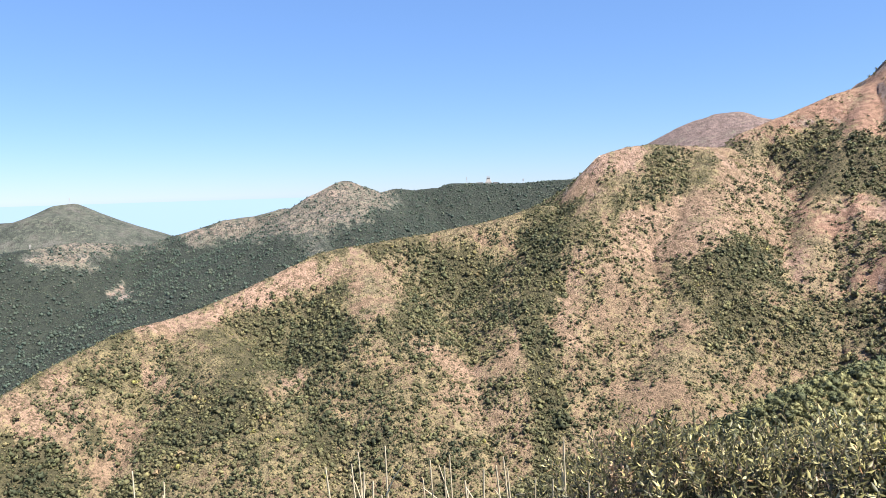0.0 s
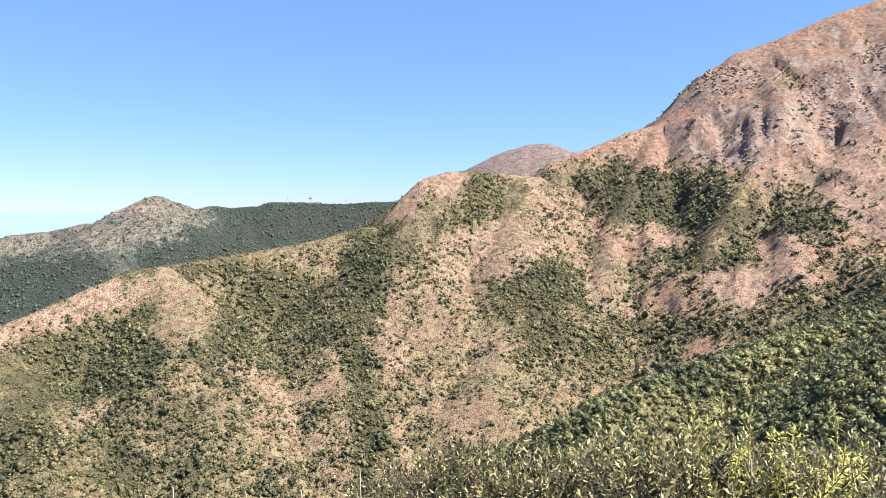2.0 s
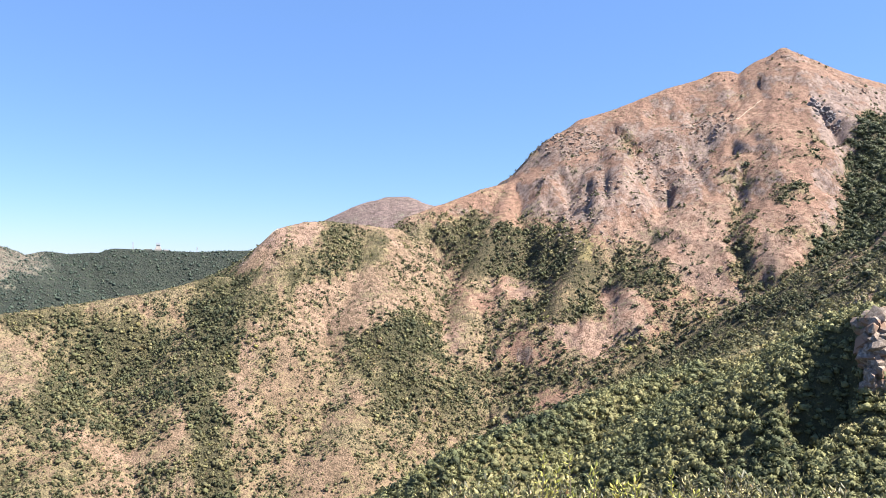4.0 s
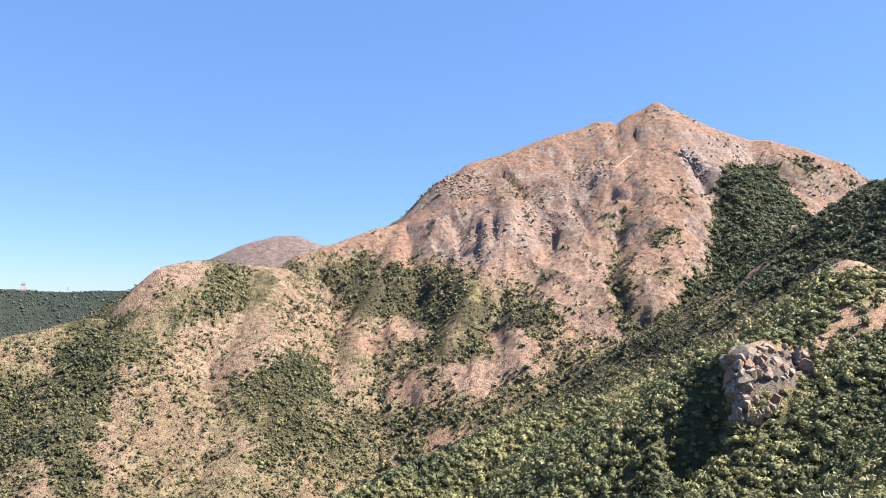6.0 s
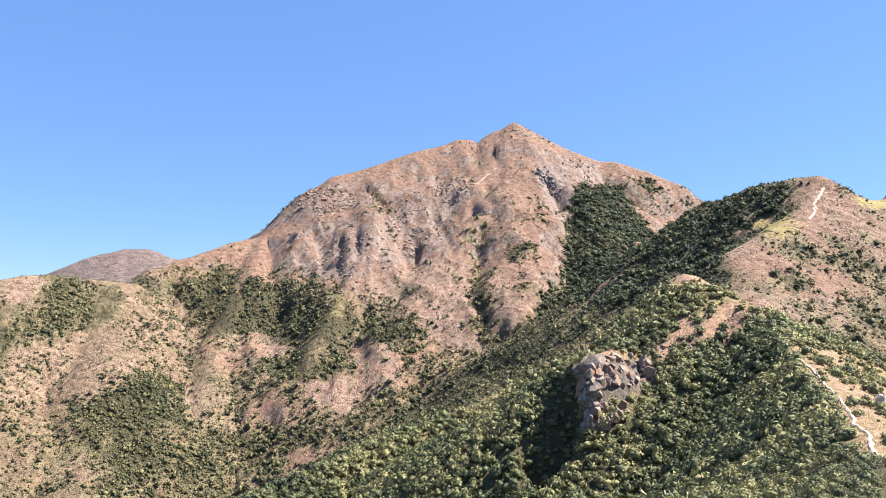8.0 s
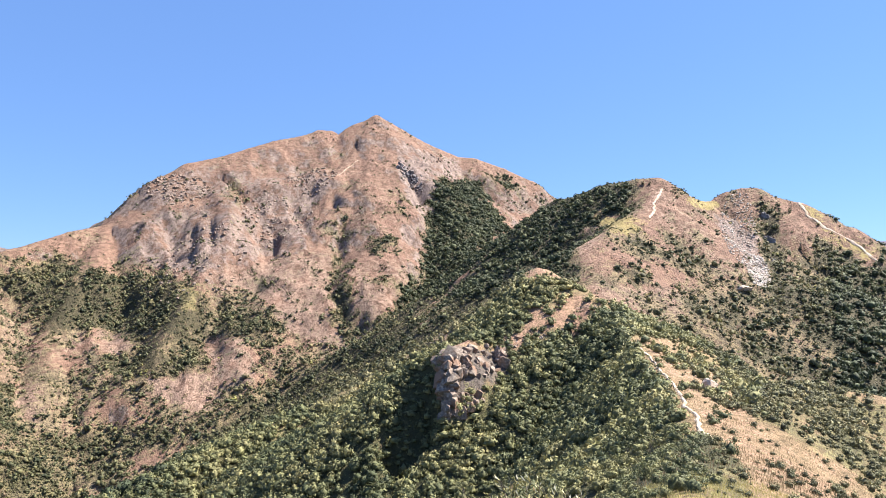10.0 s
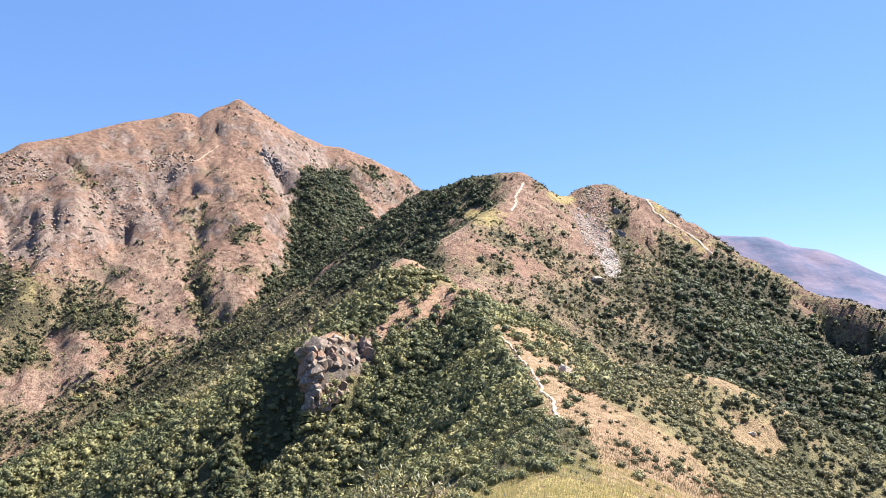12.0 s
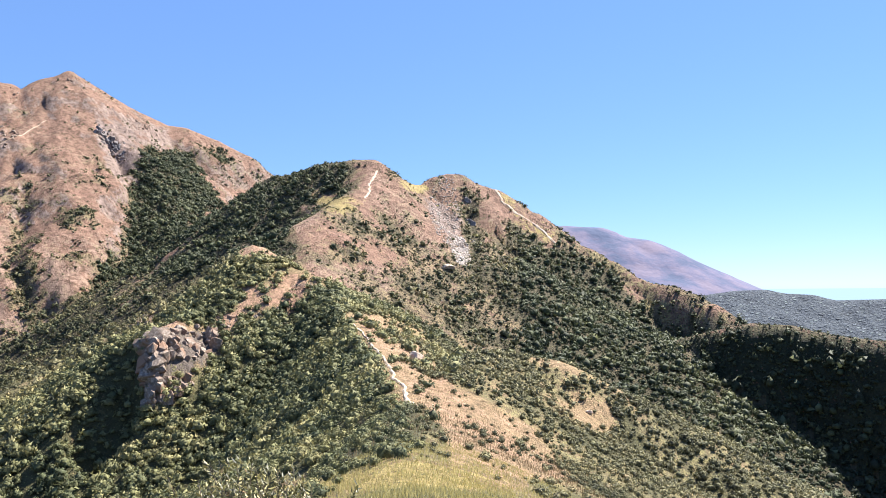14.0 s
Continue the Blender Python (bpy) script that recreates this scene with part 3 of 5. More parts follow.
BARED = [
    (-36.2, 619, 21, 24), (-38.0, 671, 23, 40), (-39.3, 634, 16, 16), (-25.6, 649, 14, 28), (-15.6, 645, 38, 16), (-17.4, 546, 23, 16), (-30.0, 741, 19, 32),
    (-23.1, 748, 45, 24), (-45.3, 693, 29, 16), (-50.4, 715, 24, 36), (-58.0, 855, 9, 32), (-20.7, 678, 35, 16), (-10.5, 590, 20, 16), (9.9, 594, 35, 12),
    (5.6, 561, 17, 53), (29.0, 476, 36, 24), (21.9, 509, 13, 9), (12.9, 487, 17, 24), (26.0, 454, 23, 20), (5.8, 494, 17, 16), (2.2, 498, 17, 12),
    (-1.7, 472, 24, 32), (-10.2, 343, 13, 45), (-6.3, 538, 14, 45)]
BARED_MORE = [
    (-9.4, 520, 7, 32), (15.5, 575, 29, 9), (19.7, 557, 19, 9), (-13.0, 697, 24, 16), (-20.7, 656, 33, 28), (-24.8, 748, 32, 40), (-75.3, 476, 12, 32),
    (-64.2, 303, 13, 9), (-62.5, 502, 13, 12)]
ROCKY = [
    (-36.5, 814, 55, 73), (-42.3, 917, 47, 57), (-35.1, 984, 38, 28), (-44.9, 995, 34, 32)]
YELLOWED = [
    (-69.1, 454, 23, 24), (-75.1, 561, 12, 12), (-72.4, 41, 5, 9), (-77.7, 151, 12, 36), (-73.4, 263, 11, 53)]
GRASSED = [
    (-72.4, 41, 5, 10), (-77.7, 139, 13, 9), (-74.7, 299, 15, 57), (-85.1, 184, 9, 9), (-68.7, 388, 26, 32), (-72.7, 480, 16, 49), (-81.8, 123, 8, 21),
    (-71.8, 546, 9, 16), (-85.5, 575, 29, 24), (-65.5, 318, 14, 28)]
SCREE = [
    (-77.3, 542, 12, 73), (-78.5, 472, 6, 32)]
def ground_at(b, rise, near=330.0):
    """Distance at which the ground first climbs to an angle of rise on a bearing."""
    j = int(np.argmin(np.abs(turns - radians(b))))
    hit = (RISE[:, j] >= rise) & (rings > near)
    if not hit.any():
        return 1000.0
    i = int(hit.argmax())
    f = (rise - RISE[i - 1, j]) / max(1e-6, RISE[i, j] - RISE[i - 1, j])
    return float(rings[i - 1] + min(1.0, max(0.0, f)) * (rings[i] - rings[i - 1]))


def traced(near, *line):
    """Plan places (bearing, distance) of a line of bearings and rises."""
    return [(b, ground_at(b, e, near)) for b, e in line]


TRAILS = [
    traced(60, (-69.7, -2.18), (-70.44, -3.06), (-71.22, -3.85), (-71.57, -4.46), (-72.34, -5.15), (-72.94, -6.01), (-73.19, -6.95), (-74.01, -7.58), (-74.21, -8.55), (-74.85, -8.97)),
    traced(400, (-72.04, 9.17), (-71.67, 8.56), (-71.31, 8.13), (-71.39, 7.6), (-71.08, 7.03)),
    traced(400, (-81.3, 7.6), (-81.79, 6.77), (-83.02, 5.65), (-84.25, 4.93), (-85.92, 3.31)),
    traced(500, (-9.67, -0.61), (-10.45, 0.45), (-11.53, 1.62), (-12.26, 2.19)),
    traced(700, (-48.43, 11.75), (-47.58, 11.15), (-46.47, 10.42), (-45.58, 9.86), (-44.59, 9.33)),
]
FOREST_FAR = [(24.0, 2030, 14, 40), (28.9, 2110, 40, 30), (13, 2240, 70, 40), (16.5, 2280, 70, 40), (10.5, 2230, 50, 50), (6.6, 2240, 30, 40), (18.5, 2300, 40, 40)]


def patch(b, d, w, l):
    """The share of one patch, with a ragged edge."""
    q = np.hypot((AZ - radians(b)) * d / w, (RR - d) / l) + 0.75 * small + 0.6 * mids
    return smooth(q, 1.25, 0.55)


for row in WOODED + WOODED_MORE:
    k = patch(*row)
    VEG, BARE, ROCK = np.maximum(VEG, k * 1.0), BARE * (1 - k), ROCK * (1 - k)
for row in GRASSED:
    k = patch(*row)
    VEG, BARE = VEG * (1 - 0.6 * k), BARE * (1 - 0.6 * k)
for row in YELLOWED:
    YEL = np.maximum(YEL, patch(*row) * (0.45 + 0.3 * small))
for row in BARED + BARED_MORE:
    k = patch(*row)
    BARE, VEG = np.maximum(BARE, k * (0.5 + 0.5 * small)), VEG * (1 - 0.45 * k)
for row in ROCKY + SCREE:
    k = patch(*row)
    ROCK, VEG, BARE = np.maximum(ROCK, k * (0.38 + 0.5 * small)), VEG * (1 - 0.6 * k), BARE * (1 - 0.5 * k)
for row in ((-74.9, 186, 6, 24), (-88.2, 190, 5, 9)):
    k = patch(*row)
    VEG, YEL = VEG * (1 - 0.8 * k), YEL * (1 - k)
for row in FOREST_FAR:
    k = patch(*row)
    BARE, VEG = np.maximum(BARE, k * (0.7 + 0.5 * small)), VEG * (1 - 0.8 * k)



def inside(outline, fray, wide, close):
    """The sheet within an outline of bearings and rises, its edge frayed by two layers of noise."""
    x, y = np.degrees(AZ) + fray * (wide + 0.8 * close), RISE + 0.6 * fray * (mids + close)
    odd = np.zeros(x.shape, bool)
    for (x0, y0), (x1, y1) in zip(outline, outline[1:] + outline[:1]):
        if y0 != y1:
            odd ^= ((y0 > y) != (y1 > y)) & (x < x0 + (y - y0) / (y1 - y0) * (x1 - x0))
    return odd


def area(owner, veg, bare, stony, yellow, outline):
    """Cover within an outline of bearings and rises on one hill, or on any hill beyond the valley."""
    global VEG, BARE, ROCK, YEL
    fray = 0.6 if owner == "near" else 0.75
    share = (inside(outline, fray, small, fine) * 0.4 + inside(outline, 2.2 * fray, fine, speck) * 0.3 + inside(outline, 1.2 * fray, mids, speck) * 0.3)
    k = share * (is_[owner] if owner else (RR > 450))
    VEG, BARE, ROCK, YEL = (old + k * (v + (0.4 * small + 0.35 * fine) * (v > 0) * (v < 1) - old) for v, old in ((veg, VEG), (bare, BARE), (stony, ROCK), (yellow, YEL)))


area('spur', 0.29, 0.68, 0.2, 0, [(23.19, -9.28), (18.83, -8.22), (11.62, -5.35), (6.35, -4.05), (5.95, -4.94), (8.18, -5.99), (9.96, -6.87), (13.47, -8.61), (17.68, -9.58), (22.48, -10.24)])
area('spur', 0.44, 0.64, 0.1, 0, [(31.93, -12.79), (28.44, -11.35), (26.78, -13.22), (26.6, -15.95), (29.15, -16.64), (30.85, -16.32), (32.09, -14.98)])
area('spur', 0.34, 0.64, 0, 0, [(22.58, -11.78), (21.08, -12.76), (20.76, -14.01), (23.08, -13.72)])
area('spur', 0.34, 0.64, 0, 0, [(13.78, -14.75), (11.14, -13.7), (10.75, -14.58), (13.41, -15.82)])
area('spur', 0.44, 0.52, 0.1, 0, [(6.4, -5.28), (2.84, -4.53), (2.93, -7.18), (4.36, -9.76), (7.9, -9.6), (7.37, -7.43)])
area('spur', 0.44, 0.52, 0, 0, [(0.5, -15.12), (-3.57, -14.35), (-6.68, -15.65), (-7.06, -18.59), (-4.77, -20.25), (-1.65, -18.56), (0.13, -17.68)])
area('spur', 0.44, 0.52, 0, 0, [(-8.41, -17.74), (-11.92, -17.66), (-11.89, -20.1), (-8.36, -20.62)])
area('spur', 0.44, 0.48, 0, 0, [(25.14, -16.18), (23.73, -17.96), (23.45, -19.54), (24.99, -19.65), (27.12, -18.14)])
area('spur', 0.49, 0.4, 0, 0, [(8.63, -16.42), (5.53, -17.03), (6.93, -18.2), (9.12, -17.43)])
area('spur', 0.49, 0.4, 0, 0, [(0.12, -2.84), (-6.95, -2.15), (-6.49, -3.46), (-2.93, -4.7), (0.18, -4.61)])
area('spur', 1.05, 0.0, 0, 0, [(-7.18, -1.94), (-9.57, -1.43), (-9.97, -3.1), (-9.49, -6.15), (-9.9, -7.46), (-7.68, -10.06), (-8.93, -13.51), (-9.3, -17.72), (-8.53, -23.01), (-6.73, -23.05), (-7.3, -17.75), (-6.71, -13.95), (-5.24, -10.03), (-6.21, -6.54), (-7.35, -4.36)])
area('spur', 0.1, 0.6, 0.2, 0, [(-10.01, -0.49), (-11.32, 1.41), (-13.44, 2.82), (-15.91, 2.89), (-15.08, 1.49), (-12.99, 0.28), (-10.43, -1.37)])
area('spur', 0.8, 0.0, 0, 0, [(-9.54, -3.09), (-13.82, -0.17), (-16.3, 1.44), (-17.92, 2.0), (-21.05, 1.66), (-19.5, -0.34), (-17.1, -1.53), (-13.38, -2.3), (-10.82, -3.99)])
area('spur', 0.42, 0.48, 0.05, 0, [(-15.87, -3.2), (-17.9, -1.97), (-21.43, 0.42), (-23.68, 1.95), (-25.51, 1.07), (-25.89, -1.72), (-26.65, -6.09), (-25.57, -6.9), (-24.46, -4.51), (-21.05, -3.27), (-17.89, -4.92), (-13.76, -6.18), (-12.05, -7.47), (-9.92, -6.59), (-12.1, -4.01)])
area('spur', 1.0, 0.0, 0, 0, [(-18.69, -6.18), (-21.83, -5.34), (-24.84, -6.12), (-24.85, -7.32), (-21.83, -8.21), (-18.29, -7.44)])
area('spur', 0.39, 0.56, 0, 0, [(-9.5, -5.71), (-11.22, -5.73), (-10.31, -9.2), (-11.57, -11.78), (-9.38, -13.08), (-8.77, -10.06)])
area('', 1.0, 0.0, 0, 0, [(-26.06, 1.3), (-28.94, 2.63), (-31.49, 3.11), (-35.41, 2.72), (-37.19, 0.98), (-36.79, -1.21), (-33.32, -1.66), (-31.68, -5.07), (-31.64, -3.37), (-30.74, -1.23), (-27.79, -1.24), (-26.61, -3.35), (-26.96, -1.24)])
area('', 1.05, 0.0, 0, 0, [(-37.65, 0.11), (-40.29, 0.13), (-43.38, -0.29), (-43.38, -1.6), (-40.3, -1.63), (-37.66, -1.2)])
area('', 0.95, 0.0, 0, 0, [(-31.6, -1.66), (-34.17, -1.22), (-37.24, -2.51), (-37.27, -4.24), (-33.39, -5.08), (-31.66, -4.23)])
area('', 0.7, 0.0, 0, 0.9, [(-35.2, 2.5), (-36.74, 2.3), (-36.77, 0.1), (-35.46, 0.09), (-34.78, 1.4)])
area('', 0.05, 0.76, 0, 0, [(-30.75, -1.66), (-32.03, -1.88), (-32.27, -2.95), (-31.0, -3.16), (-30.13, -2.52)])
area('', 0.05, 0.8, 0, 0, [(-33.16, -4.45), (-37.27, -4.24), (-37.94, -5.95), (-37.74, -7.01), (-35.13, -6.58), (-33.39, -5.51)])
area('', 0.26, 0.72, 0.35, 0, [(-37.24, -2.08), (-40.3, -1.84), (-40.77, -5.08), (-38.59, -5.52), (-37.7, -3.81)])
area('', 0.1, 0.72, 0, 0, [(-25.06, -5.4), (-26.27, -5.42), (-26.96, -7.89), (-25.3, -6.83)])
area('', 0.29, 0.64, 0, 0, [(-27.39, -1.66), (-29.05, -1.24), (-29.49, -2.09), (-28.27, -3.36), (-27.44, -3.35)])
area('', 0.34, 0.56, 0.05, 0, [(-13.73, -3.16), (-16.86, -2.03), (-20.97, -1.65), (-22.2, -3.3), (-20.72, -4.89), (-17.06, -6.35), (-14.61, -6.99), (-13.5, -5.43)])
area('', 0.36, 0.52, 0.05, 0, [(-20.91, -0.01), (-23.61, 1.69), (-24.85, 0.86), (-26.15, -1.66), (-24.99, -3.33), (-22.59, -3.3)])
area('', 0.39, 0.56, 0, 0, [(-17.58, -9.81), (-19.81, -10.33), (-20.22, -11.12), (-15.86, -11.17)])
area('', 1.0, 0.0, 0, 0, [(-17.38, -5.58), (-21.1, -4.9), (-24.28, -6.19), (-24.32, -7.41), (-21.2, -7.3), (-17.8, -6.77)])
area('', 0.85, 0.08, 0, 0.1, [(-26.12, -13.08), (-31.81, -10.86), (-37.76, -8.47), (-42.09, -6.78), (-46.44, -4.17), (-44.7, -3.33), (-41.21, -5.51), (-37.75, -7.64), (-33.45, -8.44), (-27.18, -8.31), (-24.41, -9.8), (-21.42, -12.79)])
area('main', 0.05, 0.3, 0.62, 0, [(-33.14, 7.08), (-37.54, 8.27), (-41.1, 9.41), (-44.68, 9.42), (-45.13, 7.22), (-44.69, 5.01), (-41.14, 3.66), (-38.49, 3.2), (-34.97, 3.16), (-32.34, 3.99), (-31.44, 5.29)])
area('main', 0.03, 0.15, 0.55, 0, [(-33.97, 9.73), (-36.61, 10.67), (-40.2, 10.29), (-43.78, 11.18), (-45.58, 10.3), (-42.0, 9.64), (-37.53, 8.71), (-34.0, 8.2), (-32.67, 8.82)])
area('main', 0.12, 0.65, 0.1, 0, [(-34.97, 3.16), (-46.46, 4.56), (-46.88, -1.57), (-44.7, -1.59), (-41.16, 1.01), (-37.61, 2.75)])
area('main', 0.1, 0.9, 0.2, 0, [(-43.81, 0.15), (-46.67, -1.14), (-47.1, -2.44), (-43.38, -1.6), (-41.17, 0.13)])
area('main', 0.65, 0, 0, 0, [(-38.42, 9.38), (-39.53, 9.62), (-39.77, 8.74), (-39.11, 7.41), (-38.65, 8.51)])
area('main', 1.1, 0, 0, 0, [(-46.39, 1.41), (-47.85, 1.83), (-48.29, -1.07), (-47.93, -2.7), (-47.13, -1.05), (-46.73, -0.23)])
area('main', 0.8, 0, 0, 0, [(-46.65, 4.29), (-47.81, 3.9), (-47.85, 1.83), (-46.69, 1.83)])
area('main', 0.7, 0, 0, 0, [(-46.78, 7.59), (-47.75, 7.63), (-47.59, 5.56), (-47.01, 5.54)])
area('main', 0.2, 0.75, 0.1, 0, [(-48.22, 3.08), (-52.63, 3.55), (-51.45, -0.27), (-49.07, -1.08), (-48.26, 0.59)])
area('main', 0.9, 0, 0, 0, [(-49.36, 5.81), (-51.78, 5.66), (-51.8, 4.39), (-49.38, 4.35)])
area('main', 0.8, 0, 0, 0, [(-51.35, 7.77), (-51.94, 9.48), (-52.36, 8.65), (-52.17, 7.37)])
area('main', 0.8, 0, 0, 0, [(-49.8, 3.1), (-51.41, 2.69), (-51.02, 1.84), (-49.41, 2.25)])
area('main', 1.2, 0, 0, 0, [(-54.01, 9.98), (-58.5, 10.32), (-58.95, 8.38), (-60.26, 6.66), (-58.53, 4.46), (-56.82, 3.14), (-53.89, 1.41), (-53.66, 3.98), (-53.84, 6.56)])
area('', 1.1, 0.0, 0, 0.15, [(-51.82, 2.27), (-53.88, 2.7), (-53.9, 0.56), (-51.88, -1.96), (-49.11, -3.56), (-47.93, -3.11), (-49.86, -1.09), (-51.44, 0.57)])
area('', 0.44, 0.36, 0, 0.35, [(-60.26, 6.22), (-60.91, 5.78), (-58.53, 3.58), (-55.15, 0.12), (-53.09, -1.56), (-52.68, -0.92), (-55.14, 1.84)])
area('main', 0, 0.1, 1, 0, [(-51.7, 11.77), (-53.36, 12.06), (-54.01, 10.4), (-53.82, 8.27), (-52.99, 7.82), (-52.14, 9.9)])
area('main', 0.05, 0.1, 0.8, 0, [(-52.53, 12.23), (-55.91, 11.75), (-57.63, 10.52), (-55.92, 10.04), (-54.22, 10.83), (-52.95, 11.41)])
area('main', 0.9, 0, 0, 0, [(-58.94, 10.55), (-60.25, 10.58), (-60.69, 9.72), (-59.82, 8.83)])
area('main', 0.15, 0.3, 0.5, 0, [(-58.5, 10.11), (-61.13, 9.72), (-62.01, 7.98), (-60.26, 7.53), (-58.94, 8.82)])
area('main', 0.2, 0.1, 0.5, 0, [(-61.13, 9.72), (-64.23, 8.65), (-62.45, 7.99), (-61.13, 8.2)])
area('twin', 1.2, 0, 0, 0, [(-60.26, 6.66), (-64.22, 8.44), (-67.8, 9.75), (-70.04, 9.99), (-70.38, 8.85), (-69.12, 7.32), (-67.34, 7.2), (-66.44, 5.79), (-64.65, 2.7), (-62.01, 4.47), (-58.54, 2.71), (-56.83, 0.98), (-58.53, 4.02)])
area('twin', 0.1, 0, 0, 0.9, [(-67.33, 7.11), (-69.12, 7.32), (-70.45, 6.42), (-69.11, 5.99), (-67.33, 6.23)])
area('twin', 0.2, 0.1, 0, 0.7, [(-71.36, 8.83), (-72.69, 8.37), (-73.54, 5.71), (-72.22, 6.18)])
area('twin', 0.2, 0.35, 0, 0, [(-70.93, 9.89), (-73.58, 8.57), (-75.77, 7.43), (-77.46, 4.32), (-77.85, 2.13), (-75.25, 2.6), (-73.52, 4.39), (-71.33, 5.75)])
area('twin', 0, 0, 0, 0.9, [(-73.58, 8.66), (-76.22, 8.16), (-75.77, 7.43), (-73.57, 7.91)])
area('twin', 0.3, 0.6, 0, 0.1, [(-66.42, 2.25), (-71.29, 2.21), (-73.48, 1.3), (-72.58, -0.45), (-70.38, 0.01), (-67.29, 0.91)])
area('twin', 0.95, 0, 0, 0, [(-71.78, 6.18), (-73.09, 5.28), (-74.83, 3.49), (-73.95, 3.5), (-72.2, 4.85)])
area('twin', 0.95, 0, 0, 0, [(-69.11, 5.77), (-71.76, 4.86), (-71.3, 3.53), (-69.09, 4.44)])
area('twin', 0.85, 0, 0, 0, [(-68.64, 3.56), (-71.3, 3.09), (-70.84, 1.77), (-68.19, 1.79)])
area('twin', 0.15, 0.7, 0.2, 0, [(-66.66, 6.23), (-67.78, 6.44), (-67.32, 4.45), (-65.98, 4.02)])
area('twin', 0.85, 0.1, 0, 0, [(-73.48, 1.3), (-77.84, 1.69), (-81.6, -1.36), (-85.61, -4.7), (-81.13, -3.5), (-76.92, -1.35), (-73.45, -0.89)])
area('twin', 0.5, 0.0, 0, 0.4, [(-81.18, 7.86), (-86.27, 4.52), (-93.05, 0.24), (-97.22, -1.35), (-98.5, -2.67), (-93.66, -2.94), (-90.07, 0.27), (-86.24, 3.26), (-84.22, 3.73), (-81.76, 5.52)])
area('twin', 1.15, 0, 0, 0, [(-82.1, 2.06), (-83.79, 3.32), (-86.24, 3.26), (-90.08, 0.68), (-93.66, -2.94), (-95.06, -3.7), (-94.79, -10.56), (-89.8, -7.81), (-85.21, -4.71), (-81.59, -1.79)])
area('twin', 0.1, 0.15, 0.1, 0, [(-75.78, 8.3), (-77.55, 9.03), (-79.7, 8.27), (-81.78, 6.38), (-82.14, 3.79), (-80.05, 4.7), (-77.93, 6.5), (-76.2, 6.98)])
area('twin', 1.0, 0, 0, 0, [(-78.47, 7.44), (-79.9, 7.74), (-80.09, 6.43), (-79.17, 3.85), (-80.42, 2.09), (-81.66, 1.21), (-81.2, -0.5), (-79.1, 0.37), (-78.83, 3.86), (-78.57, 5.61)])
area('twin', 0, 0.1, 1, 0, [(-75.77, 7.21), (-77.28, 6.51), (-78.35, 5.61), (-78.92, 1.68), (-77.87, 3.0), (-77.46, 4.32), (-76.18, 5.66)])
area('near', 1.15, 0, 0, 0, [(-56.05, -7.11), (-60.28, -4.68), (-64.64, -1.27), (-69.05, -0.64), (-71.21, -4.8), (-74.63, -9.26), (-75.46, -11.52), (-69.81, -13.19), (-62.01, -13.46), (-56.09, -13.2)])
area('near', 0.15, 0.85, 0.1, 0, [(-62.01, 0.07), (-64.21, 1.16), (-66.41, 1.01), (-67.07, 0.25), (-65.52, -1.27), (-62.88, -2.56), (-60.28, -2.96), (-59.84, -2.09), (-61.14, -1.23)])
area('near', 0.1, 0.85, 0.4, 0, [(-55.18, -2.87), (-56.85, -2.04), (-59.85, -2.52), (-60.28, -4.25), (-58.57, -4.64), (-56.86, -3.75)])
area('near', 0.2, 0.6, 0.5, 0, [(-52.69, -2.4), (-55.58, -1.17), (-56.01, -2.46), (-53.11, -2.83)])
area('near', 0.15, 0.45, 0, 0.2, [(-69.92, -1.75), (-72.56, -2.2), (-75.57, -4.8), (-77.67, -7.34), (-83.84, -10.46), (-85.76, -13.11), (-86.91, -14.26), (-77.52, -14.75), (-77.59, -11.48), (-75.5, -9.04), (-73.37, -6.52), (-71.22, -3.94)])
area('near', 0.8, 0, 0, 0.1, [(-76.06, -1.34), (-80.28, -3.93), (-85.94, -7.15), (-83.86, -9.66), (-79.77, -8.14), (-76.43, -4.8)])
area('near', 0.15, 0.1, 0, 0.4, [(-83.99, -4.73), (-87.92, -6.69), (-91.66, -8.11), (-89.8, -7.81), (-85.16, -6.36)])
area('near', 0, 0, 0, 0.95, [(-62.01, -14.74), (-64.6, -14.02), (-68.07, -13.99), (-74.15, -12.76), (-79.66, -13.22), (-82.51, -14.54)])
# shade of the cleft put in as dense cover on darkened ground
area('near', 1.1, 0, 0, 0, [(-54.57, -4.55), (-55.02, -8.31), (-54.82, -9.53), (-51.99, -10.98), (-50.02, -11.63), (-51.17, -9.34), (-53.15, -6.58)])
area('near', 0.05, 0.2, 1, 0, [(-54.77, -3.92), (-56.01, -2.89), (-59.85, -3.17), (-60.28, -4.46), (-58.57, -6.34), (-56.88, -6.92), (-55.64, -8.54), (-54.97, -8.31)])
area('near', 0.05, 0.9, 0.15, 0, [(-60.48, 2.89), (-61.35, 3.76), (-62.45, 4.12), (-63.55, 3.85), (-64.56, 2.52), (-62.89, 2.35), (-61.14, 2.36)])
area('near', 0.9, 0, 0, 0.05, [(-61.14, 2.36), (-64.21, 2.35), (-64.65, 1.37), (-62.01, 0.29), (-58.55, -1.2), (-56.0, -1.17), (-57.69, 0.97)])
area('leftridge', 0.5, 0.65, 0.05, 0, [(19.72, -2.85), (16.46, -1.82), (12.27, -1.12), (8.79, 0.29), (7.46, 0.99), (5.74, 0.42), (3.56, 0.13), (3.61, -1.18), (6.28, -2.2), (9.81, -3.38), (13.2, -3.02), (15.72, -3.34), (18.58, -3.83), (19.75, -3.35)])
